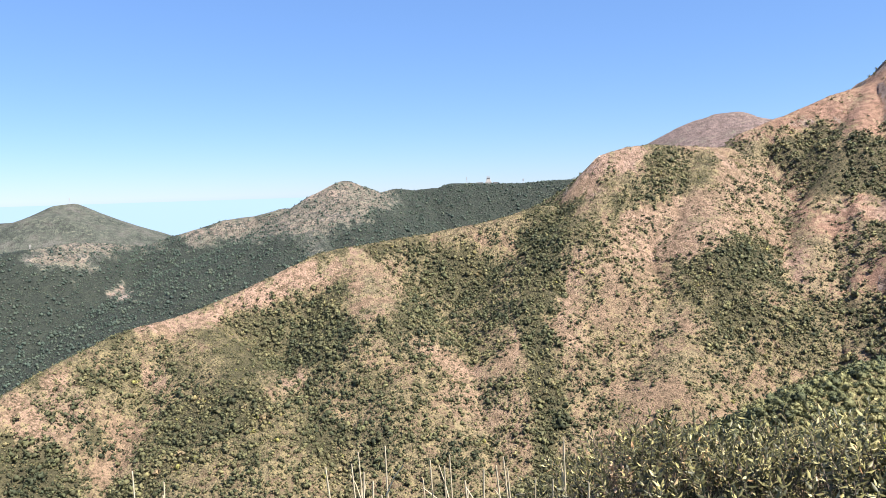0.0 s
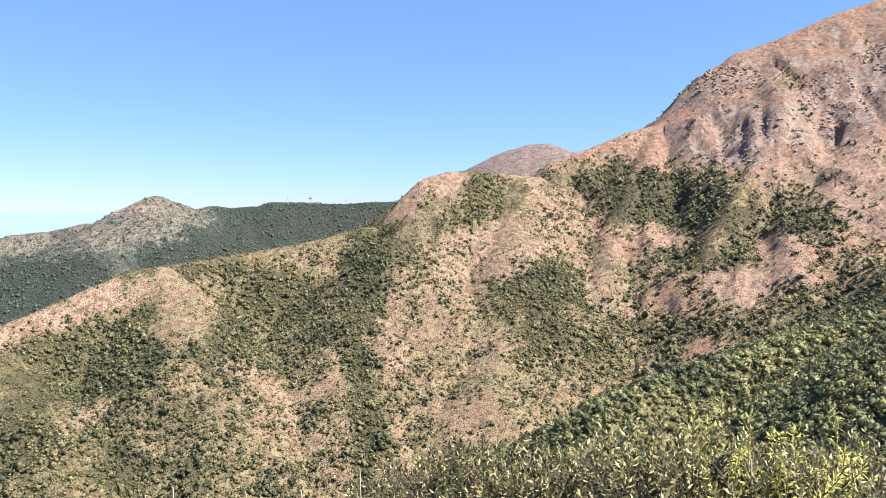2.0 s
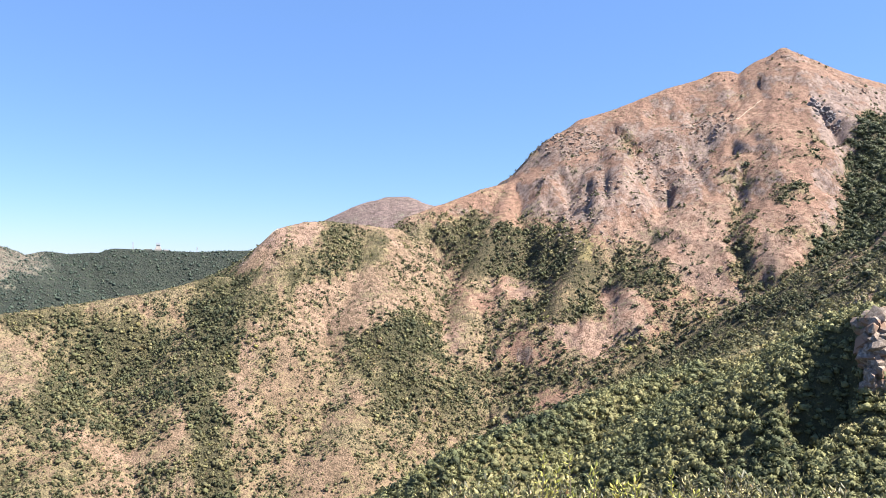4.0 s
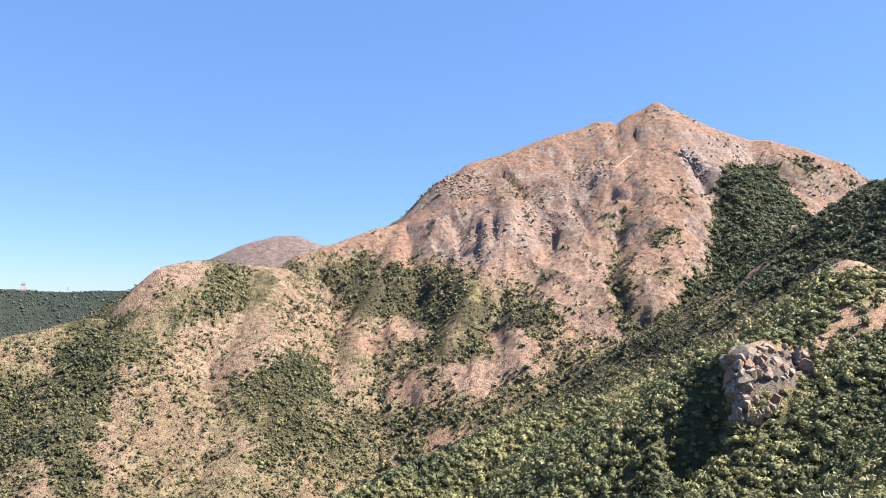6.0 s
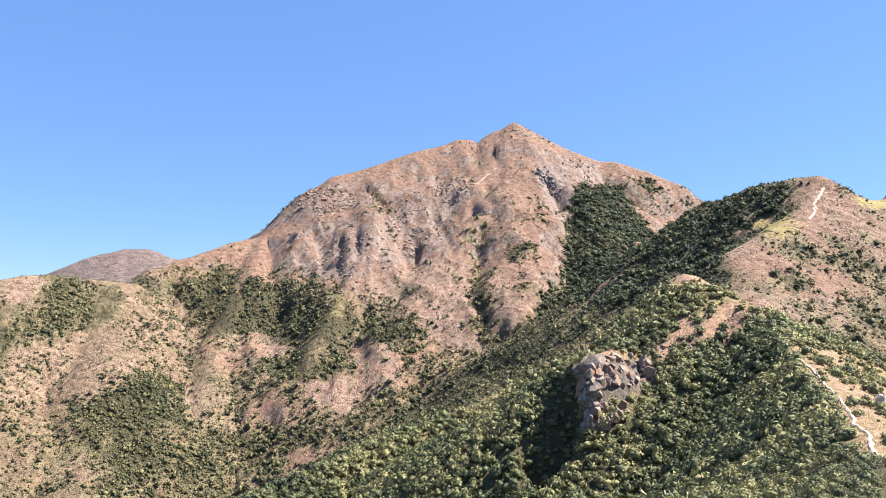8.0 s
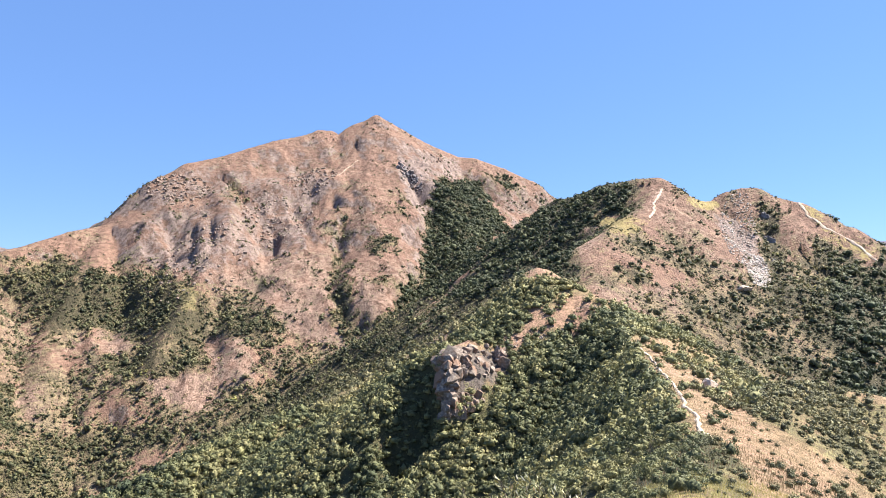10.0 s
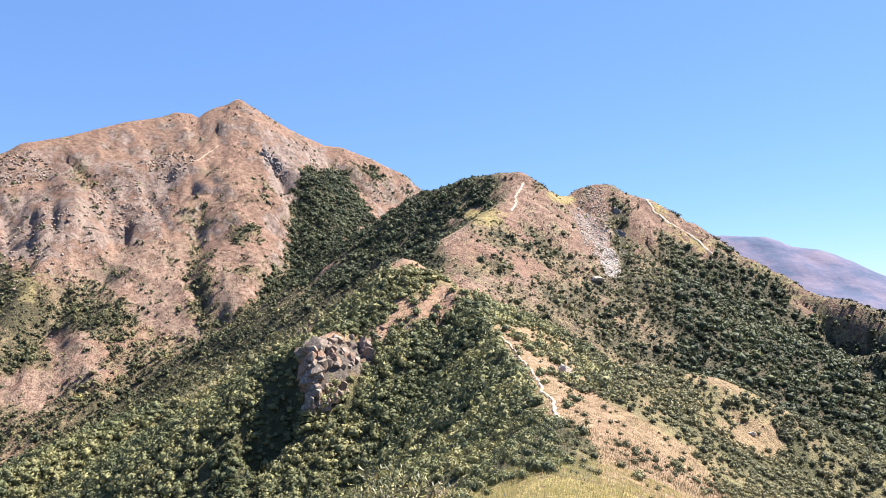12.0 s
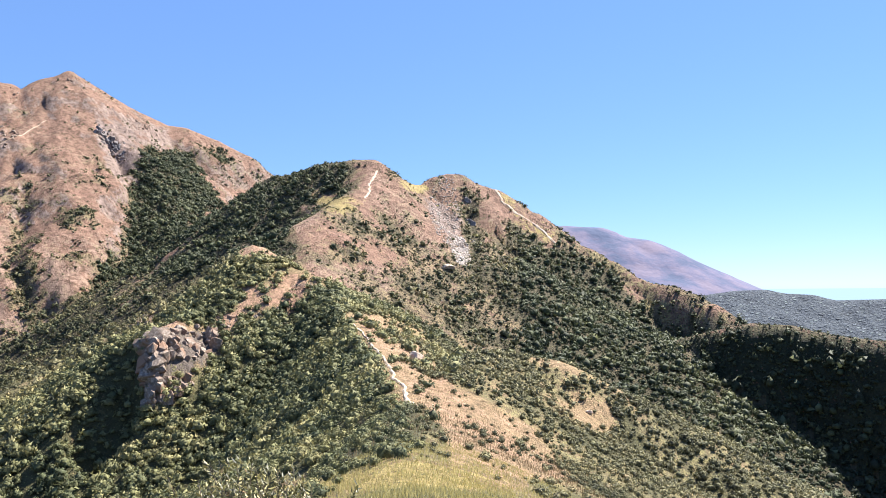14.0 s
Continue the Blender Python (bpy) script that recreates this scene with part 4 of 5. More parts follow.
area('leftridge', 0.65, 0.4, 0.1, 0, [(10.67, -3.35), (8.04, -2.58), (8.98, -4.29), (9.92, -6.0), (10.81, -6.39)])
area('leftridge', 0.5, 0.65, 0.05, 0, [(29.29, -3.38), (27.52, -2.59), (25.37, -2.47), (23.19, -3.04), (20.9, -2.95), (20.94, -3.7), (24.35, -3.7), (26.23, -4.58), (28.7, -4.78), (29.35, -4.34)])
area('leftridge', 0, 1, 0.5, 0, [(24.62, -6.87), (24.07, -6.44), (23.48, -6.56), (23.66, -7.04), (24.39, -7.38)])

# no growth on the trodden paths
for row in TRAILS:
    for (b0, d0), (b1, d1) in zip(row, row[1:]):
        for f in (0.0, 0.33, 0.67):
            d = d0 + f * (d1 - d0)
            k = np.exp(-(((AZ - radians(b0 + f * (b1 - b0))) * d / (1.2 + 0.007 * d)) ** 2 + ((RR - d) / (4 + 0.015 * d)) ** 2))
            VEG = VEG * (1 - k)

# ---- hills: one unbroken sheet, cut where one hill meets the next ----
NAMES = {"near": ("ground", "scrub and dry grass ridge underfoot, dropping to a valley", "ground"),
         "twin": ("twin_hill", "grassy twin-topped hill with scrub, scree and worn trails", "hill"),
         "right": ("wooded_spur", "dark wooded spur with a dry grass crest", "hill"),
         "main": ("mountain", "pointed brown mountain with rocky ribs and wooded gullies", "mountain"),
         "spur": ("eroded_spur", "long eroded spur of pink soil dotted with scrub", "hill"),
         "leftridge": ("far_ridge", "far wooded ridge with pale bare rock along its crest", "hill"),
         "lefthill": ("far_hill", "far blunt hill with pale rock scars", "hill"),
         "farpeak": ("far_peak", "far rounded brown mountain top", "mountain"),
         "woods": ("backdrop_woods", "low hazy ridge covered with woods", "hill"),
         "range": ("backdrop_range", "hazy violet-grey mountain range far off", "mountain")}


def sheet(name, keep, mat):
    """One hill's share of the ground sheet as a smooth mesh with its cover map."""
    nr, nt = GX.shape
    idx = np.arange(nr * nt).reshape(nr, nt)
    nxt = np.roll(idx, -1, axis=1)
    quads = np.stack([idx[:-1], nxt[:-1], nxt[1:], idx[1:]], -1)[keep[:-1]].reshape(-1, 4)
    used, inv = np.unique(quads.ravel(), return_inverse=True)
    me = bpy.data.meshes.new(name)
    me.vertices.add(len(used)), me.loops.add(len(inv)), me.polygons.add(len(quads))
    me.vertices.foreach_set("co", np.stack([GX, GY, GZ], -1).reshape(-1, 3)[used].ravel())
    me.loops.foreach_set("vertex_index", inv.astype(np.int32))
    me.polygons.foreach_set("loop_start", np.arange(0, len(inv), 4, dtype=np.int32))
    me.polygons.foreach_set("use_smooth", np.ones(len(quads), bool))
    me.update(calc_edges=True)
    col = me.attributes.new("cover", "FLOAT_COLOR", "POINT")
    col.data.foreach_set("color", np.clip(np.stack([VEG, BARE, ROCK, YEL], -1), 0, 1).reshape(-1, 4)[used].ravel())
    me.materials.append(mat)
    return new(name, me)


for i, o in enumerate(OWNERS):
    nm, lab, cat = NAMES[o]
    far = o in ("leftridge", "lefthill", "farpeak", "woods", "range")
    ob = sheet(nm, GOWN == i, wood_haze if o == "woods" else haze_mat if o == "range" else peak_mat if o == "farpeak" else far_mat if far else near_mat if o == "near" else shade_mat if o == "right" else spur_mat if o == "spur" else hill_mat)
    tagged(ob, lab, cat, kind="structure")


# ---- scrub and woodland ----
def mesh_from(name, verts, faces, mat, flat=False):
    me = bpy.data.meshes.new(name)
    nv, nf, k = len(verts), len(faces), faces.shape[1]
    me.vertices.add(nv), me.loops.add(nf * k), me.polygons.add(nf)
    me.vertices.foreach_set("co", verts.astype(np.float32).ravel())
    me.loops.foreach_set("vertex_index", faces.astype(np.int32).ravel())
    me.polygons.foreach_set("loop_start", np.arange(0, nf * k, k, dtype=np.int32))
    me.polygons.foreach_set("use_smooth", np.full(nf, not flat))
    me.update(calc_edges=True)
    me.materials.append(mat)
    return me


def clump(rng, tufts, size, heart=0.66):
    """A shrub of unit radius: a dark leafy heart, and ragged leaf tufts all round it; also the way each corner faces."""
    bm = bmesh.new()
    bmesh.ops.create_icosphere(bm, subdivisions=1, radius=1.0)
    v = np.array([p.co[:] for p in bm.verts]) * heart * (0.7 + 0.5 * rng.random((12, 1)))
    f = np.array([[q.index for q in p.verts] for p in bm.faces if p.calc_center_median().z > -0.5])      # no underside
    bm.free()
    lumps = rng.normal(size=(5, 3))
    lumps /= np.linalg.norm(lumps, axis=1)[:, None]
    d = rng.normal(size=(tufts, 3))
    d[:, 2] = np.abs(d[:, 2]) * 0.95 - 0.25
    d /= np.linalg.norm(d, axis=1)[:, None]
    reach = 0.66 + 0.3 * np.maximum(0, (d @ lumps.T).max(1)) ** 4 + 0.14 * rng.random(tufts)
    c = d * reach[:, None]
    a = np.cross(d, rng.normal(size=(tufts, 3)))
    a /= np.linalg.norm(a, axis=1)[:, None]
    b = np.cross(d, a) + d * rng.uniform(-0.3, 0.7, (tufts, 1))
    t = np.stack([c - a * size, c + a * size, c + b * size * 1.8], 1) + rng.normal(size=(tufts, 3, 3)) * size * 0.3
    v = np.concatenate([v, t.reshape(-1, 3)])
    out = v / np.linalg.norm(v, axis=1)[:, None] + 0.35 * np.repeat(np.concatenate([np.zeros((4, 3)), rng.normal(size=(tufts, 3))]), 3, axis=0)
    return v * (1, 1, 0.95) + (0, 0, 0.42), np.concatenate([f, 12 + np.arange(tufts * 3).reshape(-1, 3)]), out


def thicket(name, label, category, places, radius, shapes, rng, mat):
    """Many shrubs at places (n x 3) with their radii, as one mesh."""
    V, F, T, N, base = [], [], [], [], 0
    stand = np.clip(0.44 + 0.5 * fbm(places[:, 0], places[:, 1], 22, 3, 91) + 0.15 * rng.normal(size=len(places)), 0, 1)
    pick = rng.integers(0, len(shapes), len(places))
    for i, (v, f, out) in enumerate(shapes):
        p, r = places[pick == i], radius[pick == i]
        a = rng.uniform(0, 6.283, len(p))
        sx, sy, sz = (r * rng.uniform(0.75, 1.25, len(p)) for _ in range(3))
        x, y, z = (v[None, :, k] for k in range(3))
        ca, sa = np.cos(a)[:, None], np.sin(a)[:, None]
        X, Y = x * sx[:, None], y * sy[:, None]
        V.append((np.stack([X * ca - Y * sa, X * sa + Y * ca, z * sz[:, None]], -1) + p[:, None]).reshape(-1, 3))
        x, y, z = (out[None, :, k] for k in range(3))
        N.append(np.stack([x * ca - y * sa, x * sa + y * ca, z + 0 * ca], -1).reshape(-1, 3))
        F.append((f[None] + (np.arange(len(p)) * len(v))[:, None, None]).reshape(-1, 3) + base)
        T.append(np.repeat(stand[pick == i], len(v)))
        base += len(p) * len(v)
    me = mesh_from(name, np.concatenate(V), np.concatenate(F), mat)
    N = np.concatenate(N)
    me.normals_split_custom_set_from_vertices(N / np.linalg.norm(N, axis=1)[:, None])       # leaves lit as a rounded crown
    me.attributes.new("tone", "FLOAT", "POINT").data.foreach_set("value", np.concatenate(T).astype(np.float32))
    return tagged(new(name, me), label, category, kind="stuff")


rng = np.random.default_rng(7)
far_shapes = [clump(rng, 8, 0.36, 0.6) for _ in range(16)]
wood_shapes = [clump(rng, 24, 0.21) for _ in range(20)]
tiny_shapes = [clump(rng, 3, 0.4, 0.75) for _ in range(16)]
back_shapes = [clump(rng, 36, 0.2) for _ in range(24)]
mid_shapes = [clump(rng, 100, 0.12) for _ in range(20)]
# what the lookout can see of the sheet; hidden slopes get a thinner growth
rise = np.arctan2(GZ - EYE, RR)
ahead = np.maximum.accumulate(np.concatenate([np.full((1, rise.shape[1]), -2.0), rise[:-1]]), axis=0)
SEEN = (rise > ahead - 0.012).astype(float)


def scatter(count, near, far, owners, span=(-113, 34)):
    """Random plan places whose chance follows the cover map, even over the picture of the hills."""
    b = rng.uniform(radians(span[0]), radians(span[1]), count)
    d = np.sqrt(rng.uniform(near ** 2, far ** 2, count))
    veg = lookup(VEG, b, d) + rng.normal(size=count) * 0.12
    own = lookup(GOWN.astype(float), b, d).round().astype(int)
    ok = np.isin(own, [OWNERS.index(o) for o in owners]) & (rng.random(count) < smooth(veg, 0.02, 0.72) * (0.12 + 0.88 * lookup(SEEN, b, d)))
    b, d, veg = b[ok], d[ok], veg[ok]
    return np.stack([-d * np.sin(b), d * np.cos(b), lookup(GZ, b, d)], -1), d, veg


for owner, lo, hi, count, nm, lab, mat, size in (
        ("main", 250, 1230, 420000, "mountain_scrub", "dark green scrub scattered over the brown mountain", scrub_mat, 1.35),
        ("spur", 250, 850, 400000, "spur_scrub", "dotted green and olive scrub on the eroded spur", scrub_mat, 1.1),
        ("twin", 250, 720, 130000, "twin_hill_scrub", "olive scrub and dark woods on the twin hill", scrub_mat, 1.0),
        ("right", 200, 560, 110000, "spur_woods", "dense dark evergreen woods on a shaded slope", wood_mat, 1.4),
        ("leftridge", 1300, 2500, 150000, "ridge_woods", "dense woods on the far ridge, tinted blue-green for haze", far_leaf_mat, 2.0),
        ("near", 330, 650, 80000, "valley_woods", "mixed green woods on the valley side", flank_mat, 1.4)):
    p, d, veg = scatter(count, lo, hi, (owner,))
    r = size * np.clip(0.6 * np.exp(0.65 * rng.normal(size=len(p))), 0.25, 2.4) * np.clip(0.65 + 0.5 * veg, 0.65, 1.25)
    r = r * np.clip(0.45 + lookup(GDROP, np.arctan2(-p[:, 0], p[:, 1]), d) / 22, 0.45, 1.0)      # growth shrinks towards the crests to keep the skylines smooth in view
    shade = np.degrees(np.arctan2(-p[:, 0], p[:, 1]))
    # woods in gullies and on shaded faces take the darkened leaves
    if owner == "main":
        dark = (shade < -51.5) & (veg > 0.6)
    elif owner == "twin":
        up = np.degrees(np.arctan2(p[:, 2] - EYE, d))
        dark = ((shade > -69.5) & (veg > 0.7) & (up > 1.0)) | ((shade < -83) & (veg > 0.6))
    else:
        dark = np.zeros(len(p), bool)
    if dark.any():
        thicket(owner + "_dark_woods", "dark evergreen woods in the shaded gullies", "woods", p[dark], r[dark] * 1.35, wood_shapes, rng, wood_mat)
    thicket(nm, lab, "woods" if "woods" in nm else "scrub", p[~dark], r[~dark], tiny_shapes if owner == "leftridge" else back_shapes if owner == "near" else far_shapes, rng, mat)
p, d, veg = scatter(52000, 42, 330, ("near",), (-113, 6))
turn = np.degrees(np.arctan2(-p[:, 0], p[:, 1]))
ok = (turn < -36) | (rng.random(len(p)) < 0.8)
p, d, turn = p[ok], d[ok], turn[ok]
r = 1.0 * np.clip(np.exp(0.5 * rng.normal(size=len(p))), 0.35, 2.0) * np.clip(d / 170, 0.45, 1.2)
flank = turn < -73.5 + 3.0 * rng.normal(size=len(p))       # the sunny side of the ridge
shady = ~flank & (turn > -36 + 3.0 * rng.normal(size=len(p))) & (rng.random(len(p)) < 0.3)        # the wooded dell below the lookout
for k, nm, lab, mat, size in ((shady, "dell_woods", "dark green woods in the dell below the lookout", wood_mat, 1.1),
                              (~flank & ~shady, "ridge_scrub", "dense mixed green shrubs on the shady side of the ridge", ridge_mat, 1.0),
                              (flank, "flank_scrub", "low grey-green scrub among dry grass on the ridge flank", flank_mat, 0.58)):
    close = d < 130
    thicket(nm, lab, "woods" if "woods" in nm else "scrub", p[k & close], size * r[k & close], mid_shapes, rng, mat)
    thicket(nm, lab, "woods" if "woods" in nm else "scrub", p[k & ~close], size * r[k & ~close], back_shapes, rng, mat)


# ---- things ----
def height(b, d):
    """Ground height at a bearing (degrees) and distance."""
    return float(lookup(GZ, np.array([radians(b)]), np.array([float(d)]))[0])


def on_ground(b, d, sink=0.0):
    a = radians(b)
    return Vector((-d * math.sin(a), d * math.cos(a), height(b, d) - sink))


def empty(name, place, turn=0.0, label="", category="", group="", kind=""):
    ob = new(name)
    ob.matrix_world = pose(*place, 0, 0, turn)
    return tagged(ob, label, category, group, kind)


def part(name, bm, mat, parent, label=""):
    me = bpy.data.meshes.new(name)
    bm.to_mesh(me)
    bm.free()
    me.materials.append(mat)
    ob = new(name, me)
    ob.parent = parent
    return tagged(ob, label) if label else ob


def block(bm, size, at, turn=0.0, taper=1.0, bevel=0.0):
    """A box with an optional taper towards its top and rounded edges."""
    old = set(bm.verts)
    r = bmesh.ops.create_cube(bm, size=1.0)
    for v in r["verts"]:
        f = taper if v.co.z > 0 else 1.0
        v.co = Vector((v.co.x * size[0] * f, v.co.y * size[1] * f, v.co.z * size[2]))
    if bevel:
        bmesh.ops.bevel(bm, geom=list({e for v in r["verts"] for e in v.link_edges}), offset=bevel, segments=1, affect="EDGES")
    done = [v for v in bm.verts if v not in old]
    bmesh.ops.transform(bm, matrix=pose(*at, 0, 0, turn), verts=done)


# stone, paint and dry stalks
def stone_material(name, tones, scale):
    m, n, l, b = material(name, 0.9, 0.2)
    f, w = noise_node(n, l, scale, 8.0, 0.7), noise_node(n, l, scale * 0.18, 3.0, 0.5)
    c = ramp(n, l, f, [(0.3, tones[0]), (0.5, tones[1]), (0.7, tones[2])])
    l.new(mix(n, l, ramp(n, l, w, [(0.48, (0, 0, 0)), (0.62, (1, 1, 1))]), c, tones[3]), b.inputs["Base Color"])
    bump(n, l, b, f, 0.7, 0.14 / scale)
    return m


crag_mat = stone_material("crag_stone", [(0.07, 0.057, 0.048), (0.19, 0.148, 0.12), (0.42, 0.35, 0.295), (0.21, 0.13, 0.09)], 1.3)
pale_mat = stone_material("pale_sandy_stone", [(0.34, 0.26, 0.20), (0.48, 0.38, 0.30), (0.60, 0.50, 0.41), (0.42, 0.31, 0.235)], 0.9)
# grey rock, with the big cliff's shadow worked into its dark tones
dark_mat = stone_material("dark_shadowed_stone", [(0.06, 0.055, 0.06), (0.15, 0.135, 0.135), (0.26, 0.235, 0.225), (0.2, 0.15, 0.12)], 0.25)
scree_mat = stone_material("grey_scree_stone", [(0.24, 0.205, 0.18), (0.42, 0.37, 0.325), (0.58, 0.52, 0.46), (0.36, 0.29, 0.24)], 0.8)
trail_mat = stone_material("trodden_pale_earth", [(0.27, 0.20, 0.145), (0.40, 0.32, 0.25), (0.54, 0.46, 0.375), (0.31, 0.22, 0.15)], 1.2)
concrete_mat = stone_material("weathered_concrete", [(0.22, 0.21, 0.20), (0.29, 0.27, 0.255), (0.36, 0.34, 0.32), (0.25, 0.23, 0.215)], 0.3)
bark_mat = stone_material("grey_twig_bark", [(0.05, 0.04, 0.03), (0.11, 0.085, 0.065), (0.17, 0.14, 0.11), (0.09, 0.065, 0.05)], 30.0)


def rock_mesh(name, size, seed, mat, rough=0.35, sub=4, cuts=20):
    """A broken boulder: a ball cut by random planes, then worn by noise."""
    rng_r = random.Random(seed)
    bm = bmesh.new()
    bmesh.ops.create_icosphere(bm, subdivisions=sub, radius=1.0)
    planes = []
    for _ in range(cuts):
        n = Vector((rng_r.gauss(0, 1), rng_r.gauss(0, 1), rng_r.gauss(0, 0.8))).normalized()
        planes.append((n, rng_r.uniform(0.45, 0.8)))
    for v in bm.verts:
        p = v.co.copy()
        for n, d in planes:
            over = p.dot(n) - d
            if over > 0:
                p -= n * over * 0.92
        q = Vector((p.x * size[0], p.y * size[1], p.z * size[2]))
        s = max(size)
        p += v.co * rough * (0.5 * noise.noise(q / s * 2.5 + Vector((seed, 0, 0))) + 0.3 * noise.noise(q / s * 7 + Vector((0, seed, 0))) + 0.22 * noise.noise(q / s * 17))
        v.co = Vector((p.x * size[0], p.y * size[1], p.z * size[2]))
    me = bpy.data.meshes.new(name)
    bm.to_mesh(me)
    bm.free()
    me.materials.append(mat)
    return me


def rock(name, b, d, size, seed, mat, label, group="", rise=0.0, turn=0.0, rough=0.35, cuts=20):
    ob = new(name, rock_mesh(name, size, seed, mat, rough, 4, cuts))
    p = on_ground(b, d)
    ob.matrix_world = pose(p.x, p.y, p.z + rise, 0, 0, b + turn)
    return tagged(ob, label, "rock", group)


# the crag on the near ridge, and single stones
def blocks(name, rows, seed, mat, label, group=""):
    """A jointed crag of angular blocks: each the hull of a few random points, bedded into the slope."""
    g = random.Random(seed)
    ob = empty(name, on_ground(*rows[0][:2]), 0, label, "rock", group)
    o = ob.matrix_world.translation.copy()
    for b, d, s, up in rows:
        bm = bmesh.new()
        p = on_ground(b, d) - o
        size = Vector((g.uniform(0.7, 1.3), g.uniform(0.6, 1.2), g.uniform(0.6, 1.5)))
        tilt = Euler((g.uniform(-0.7, 0.7), g.uniform(-0.7, 0.7), g.uniform(0, 6.28))).to_matrix()
        vs = []
        for k in range(18):
            q = Vector((g.gauss(0, 1), g.gauss(0, 1), g.gauss(0, 1))).normalized()
            q = Vector([math.copysign(abs(c) ** 0.6, c) for c in q]) * g.uniform(0.75, 1.05)
            vs.append(bm.verts.new(tilt @ Vector((q.x * size.x, q.y * size.y, q.z * size.z)) * s + p + Vector((0, 0, up))))
        hull = bmesh.ops.convex_hull(bm, input=vs)
        bmesh.ops.delete(bm, geom=[v for v in hull["geom_interior"] if isinstance(v, bmesh.types.BMVert)], context="VERTS")
        part("block", bm, mat, ob)
    return ob


gb = random.Random(77)


def outcrop(name, label, group, count, big, outline):
    """Blocks strewn over an outline of bearings and rises on the near ridge."""
    xs, ys = [p[0] for p in outline], [p[1] for p in outline]
    rows = []
    while len(rows) < count:
        b, e = gb.uniform(min(xs), max(xs)), gb.uniform(min(ys), max(ys))
        odd = False
        for (x0, y0), (x1, y1) in zip(outline, outline[1:] + outline[:1]):
            if (y0 > e) != (y1 > e) and b < x0 + (e - y0) / (y1 - y0) * (x1 - x0):
                odd = not odd
        if odd:
            s = big * (0.3 + 0.7 * gb.random() ** 2)
            rows.append((b, ground_at(b, e, 150) + 0.35 * s, s, -0.1 * s))
    blocks(name, rows, count * 3 + int(big * 10), crag_mat, label, group)


outcrop("crag", "grey-brown jointed crag standing out of the scrub", "rocks of the near ridge", 80, 3.2, [(-54.85, -4.05), (-56.02, -2.97), (-57.28, -3.42), (-56.87, -5.45), (-56.25, -6.69), (-55.64, -8.46), (-54.97, -8.22)])
outcrop("crag", "grey-brown jointed crag standing out of the scrub", "rocks of the near ridge", 40, 2.6, [(-56.65, -2.81), (-60.06, -2.61), (-60.28, -4.04), (-58.57, -5.07), (-57.08, -5.03)])
outcrop("crag", "grey-brown jointed crag standing out of the scrub", "rocks of the near ridge", 40, 2.4, [(-55.21, -6.87), (-57.3, -6.31), (-58.58, -6.77), (-56.27, -8.56), (-55.31, -8.44)])
outcrop("outcrop", "low grey outcrop among bare russet soil", "rocks of the near ridge", 26, 1.4, [(-52.9, -2.4), (-54.13, -1.79), (-55.59, -1.68), (-55.8, -2.71), (-53.11, -2.91)])
outcrop("outcrop", "low grey outcrop among bare russet soil", "rocks of the near ridge", 16, 1.2, [(-59.84, -2.0), (-61.36, -1.5), (-61.66, -2.54), (-60.28, -2.87)])
outcrop("outcrop", "low grey outcrop among bare russet soil", "rocks of the near ridge", 26, 0.9, [(-62.01, -2.11), (-65.52, -0.83), (-66.18, -1.37), (-62.88, -2.86)])
outcrop("outcrop", "low grey outcrop among bare russet soil", "rocks of the near ridge", 10, 1.1, [(-66.32, 0.83), (-67.29, 0.83), (-67.16, 0.12), (-66.5, 0.21)])
outcrop("outcrop", "low grey outcrop among bare russet soil", "rocks of the near ridge", 10, 1.3, [(-61.14, 3.37), (-62.23, 3.5), (-62.01, 2.71), (-61.22, 2.71)])
rock("boulder", -74.9, 194, (3.1, 2.4, 1.6), 13, pale_mat, "pale smooth boulder beside the ridge path", "", 1.5, 0, 0.08)
rock("boulder", -88.2, 192, (1.5, 1.2, 0.8), 14, pale_mat, "small pale boulder on the grassy flank", "", 0.2, 0, 0.15)
rock("outcrop", -77.4, 432, (8, 5, 2.6), 15, pale_mat, "flat pale rock slab on the hillside", "", 0.0)

for b0, b1, e0, e1, count, big in ((-51.6, -53.4, 12.0, 8.9, 70, 5.2), (-53.2, -56.6, 12.6, 10.9, 34, 3.0), (-57.0, -60.0, 10.2, 7.2, 30, 2.6), (-34.5, -37.5, 8.6, 6.8, 40, 2.6),
                                   (-38.0, -43.5, 9.8, 7.4, 40, 2.2), (-45.8, -47.0, 13.5, 12.7, 12, 2.6), (-49.2, -50.4, 15.0, 14.3, 12, 2.4)):
    rows = []
    for _ in range(count):
        f = gb.random()
        b, e = b0 + f * (b1 - b0) + gb.gauss(0, 0.2), e0 + (0.7 * f + 0.3 * gb.random()) * (e1 - e0) + gb.gauss(0, 0.15)
        s = big * (0.25 + 0.75 * gb.random() ** 2)
        rows.append((b, ground_at(b, e) + 0.5 * s, s, -0.2 * s))
    blocks("rock_face", rows, int(count * 7 + big), crag_mat if big < 5 else dark_mat, "fissured grey rock face high on the brown mountain", "rock faces of the mountain")
for b, d, size, seed in ((-78.9, 560, (9, 7, 12), 31), (-79.4, 530, (8, 6, 9), 32), (-79.2, 590, (7, 6, 9), 33)):
    rock("rock_face", b, d, size, seed, dark_mat, "dark rock wall beside the scree chute", "rock walls of the chute", -6.5)


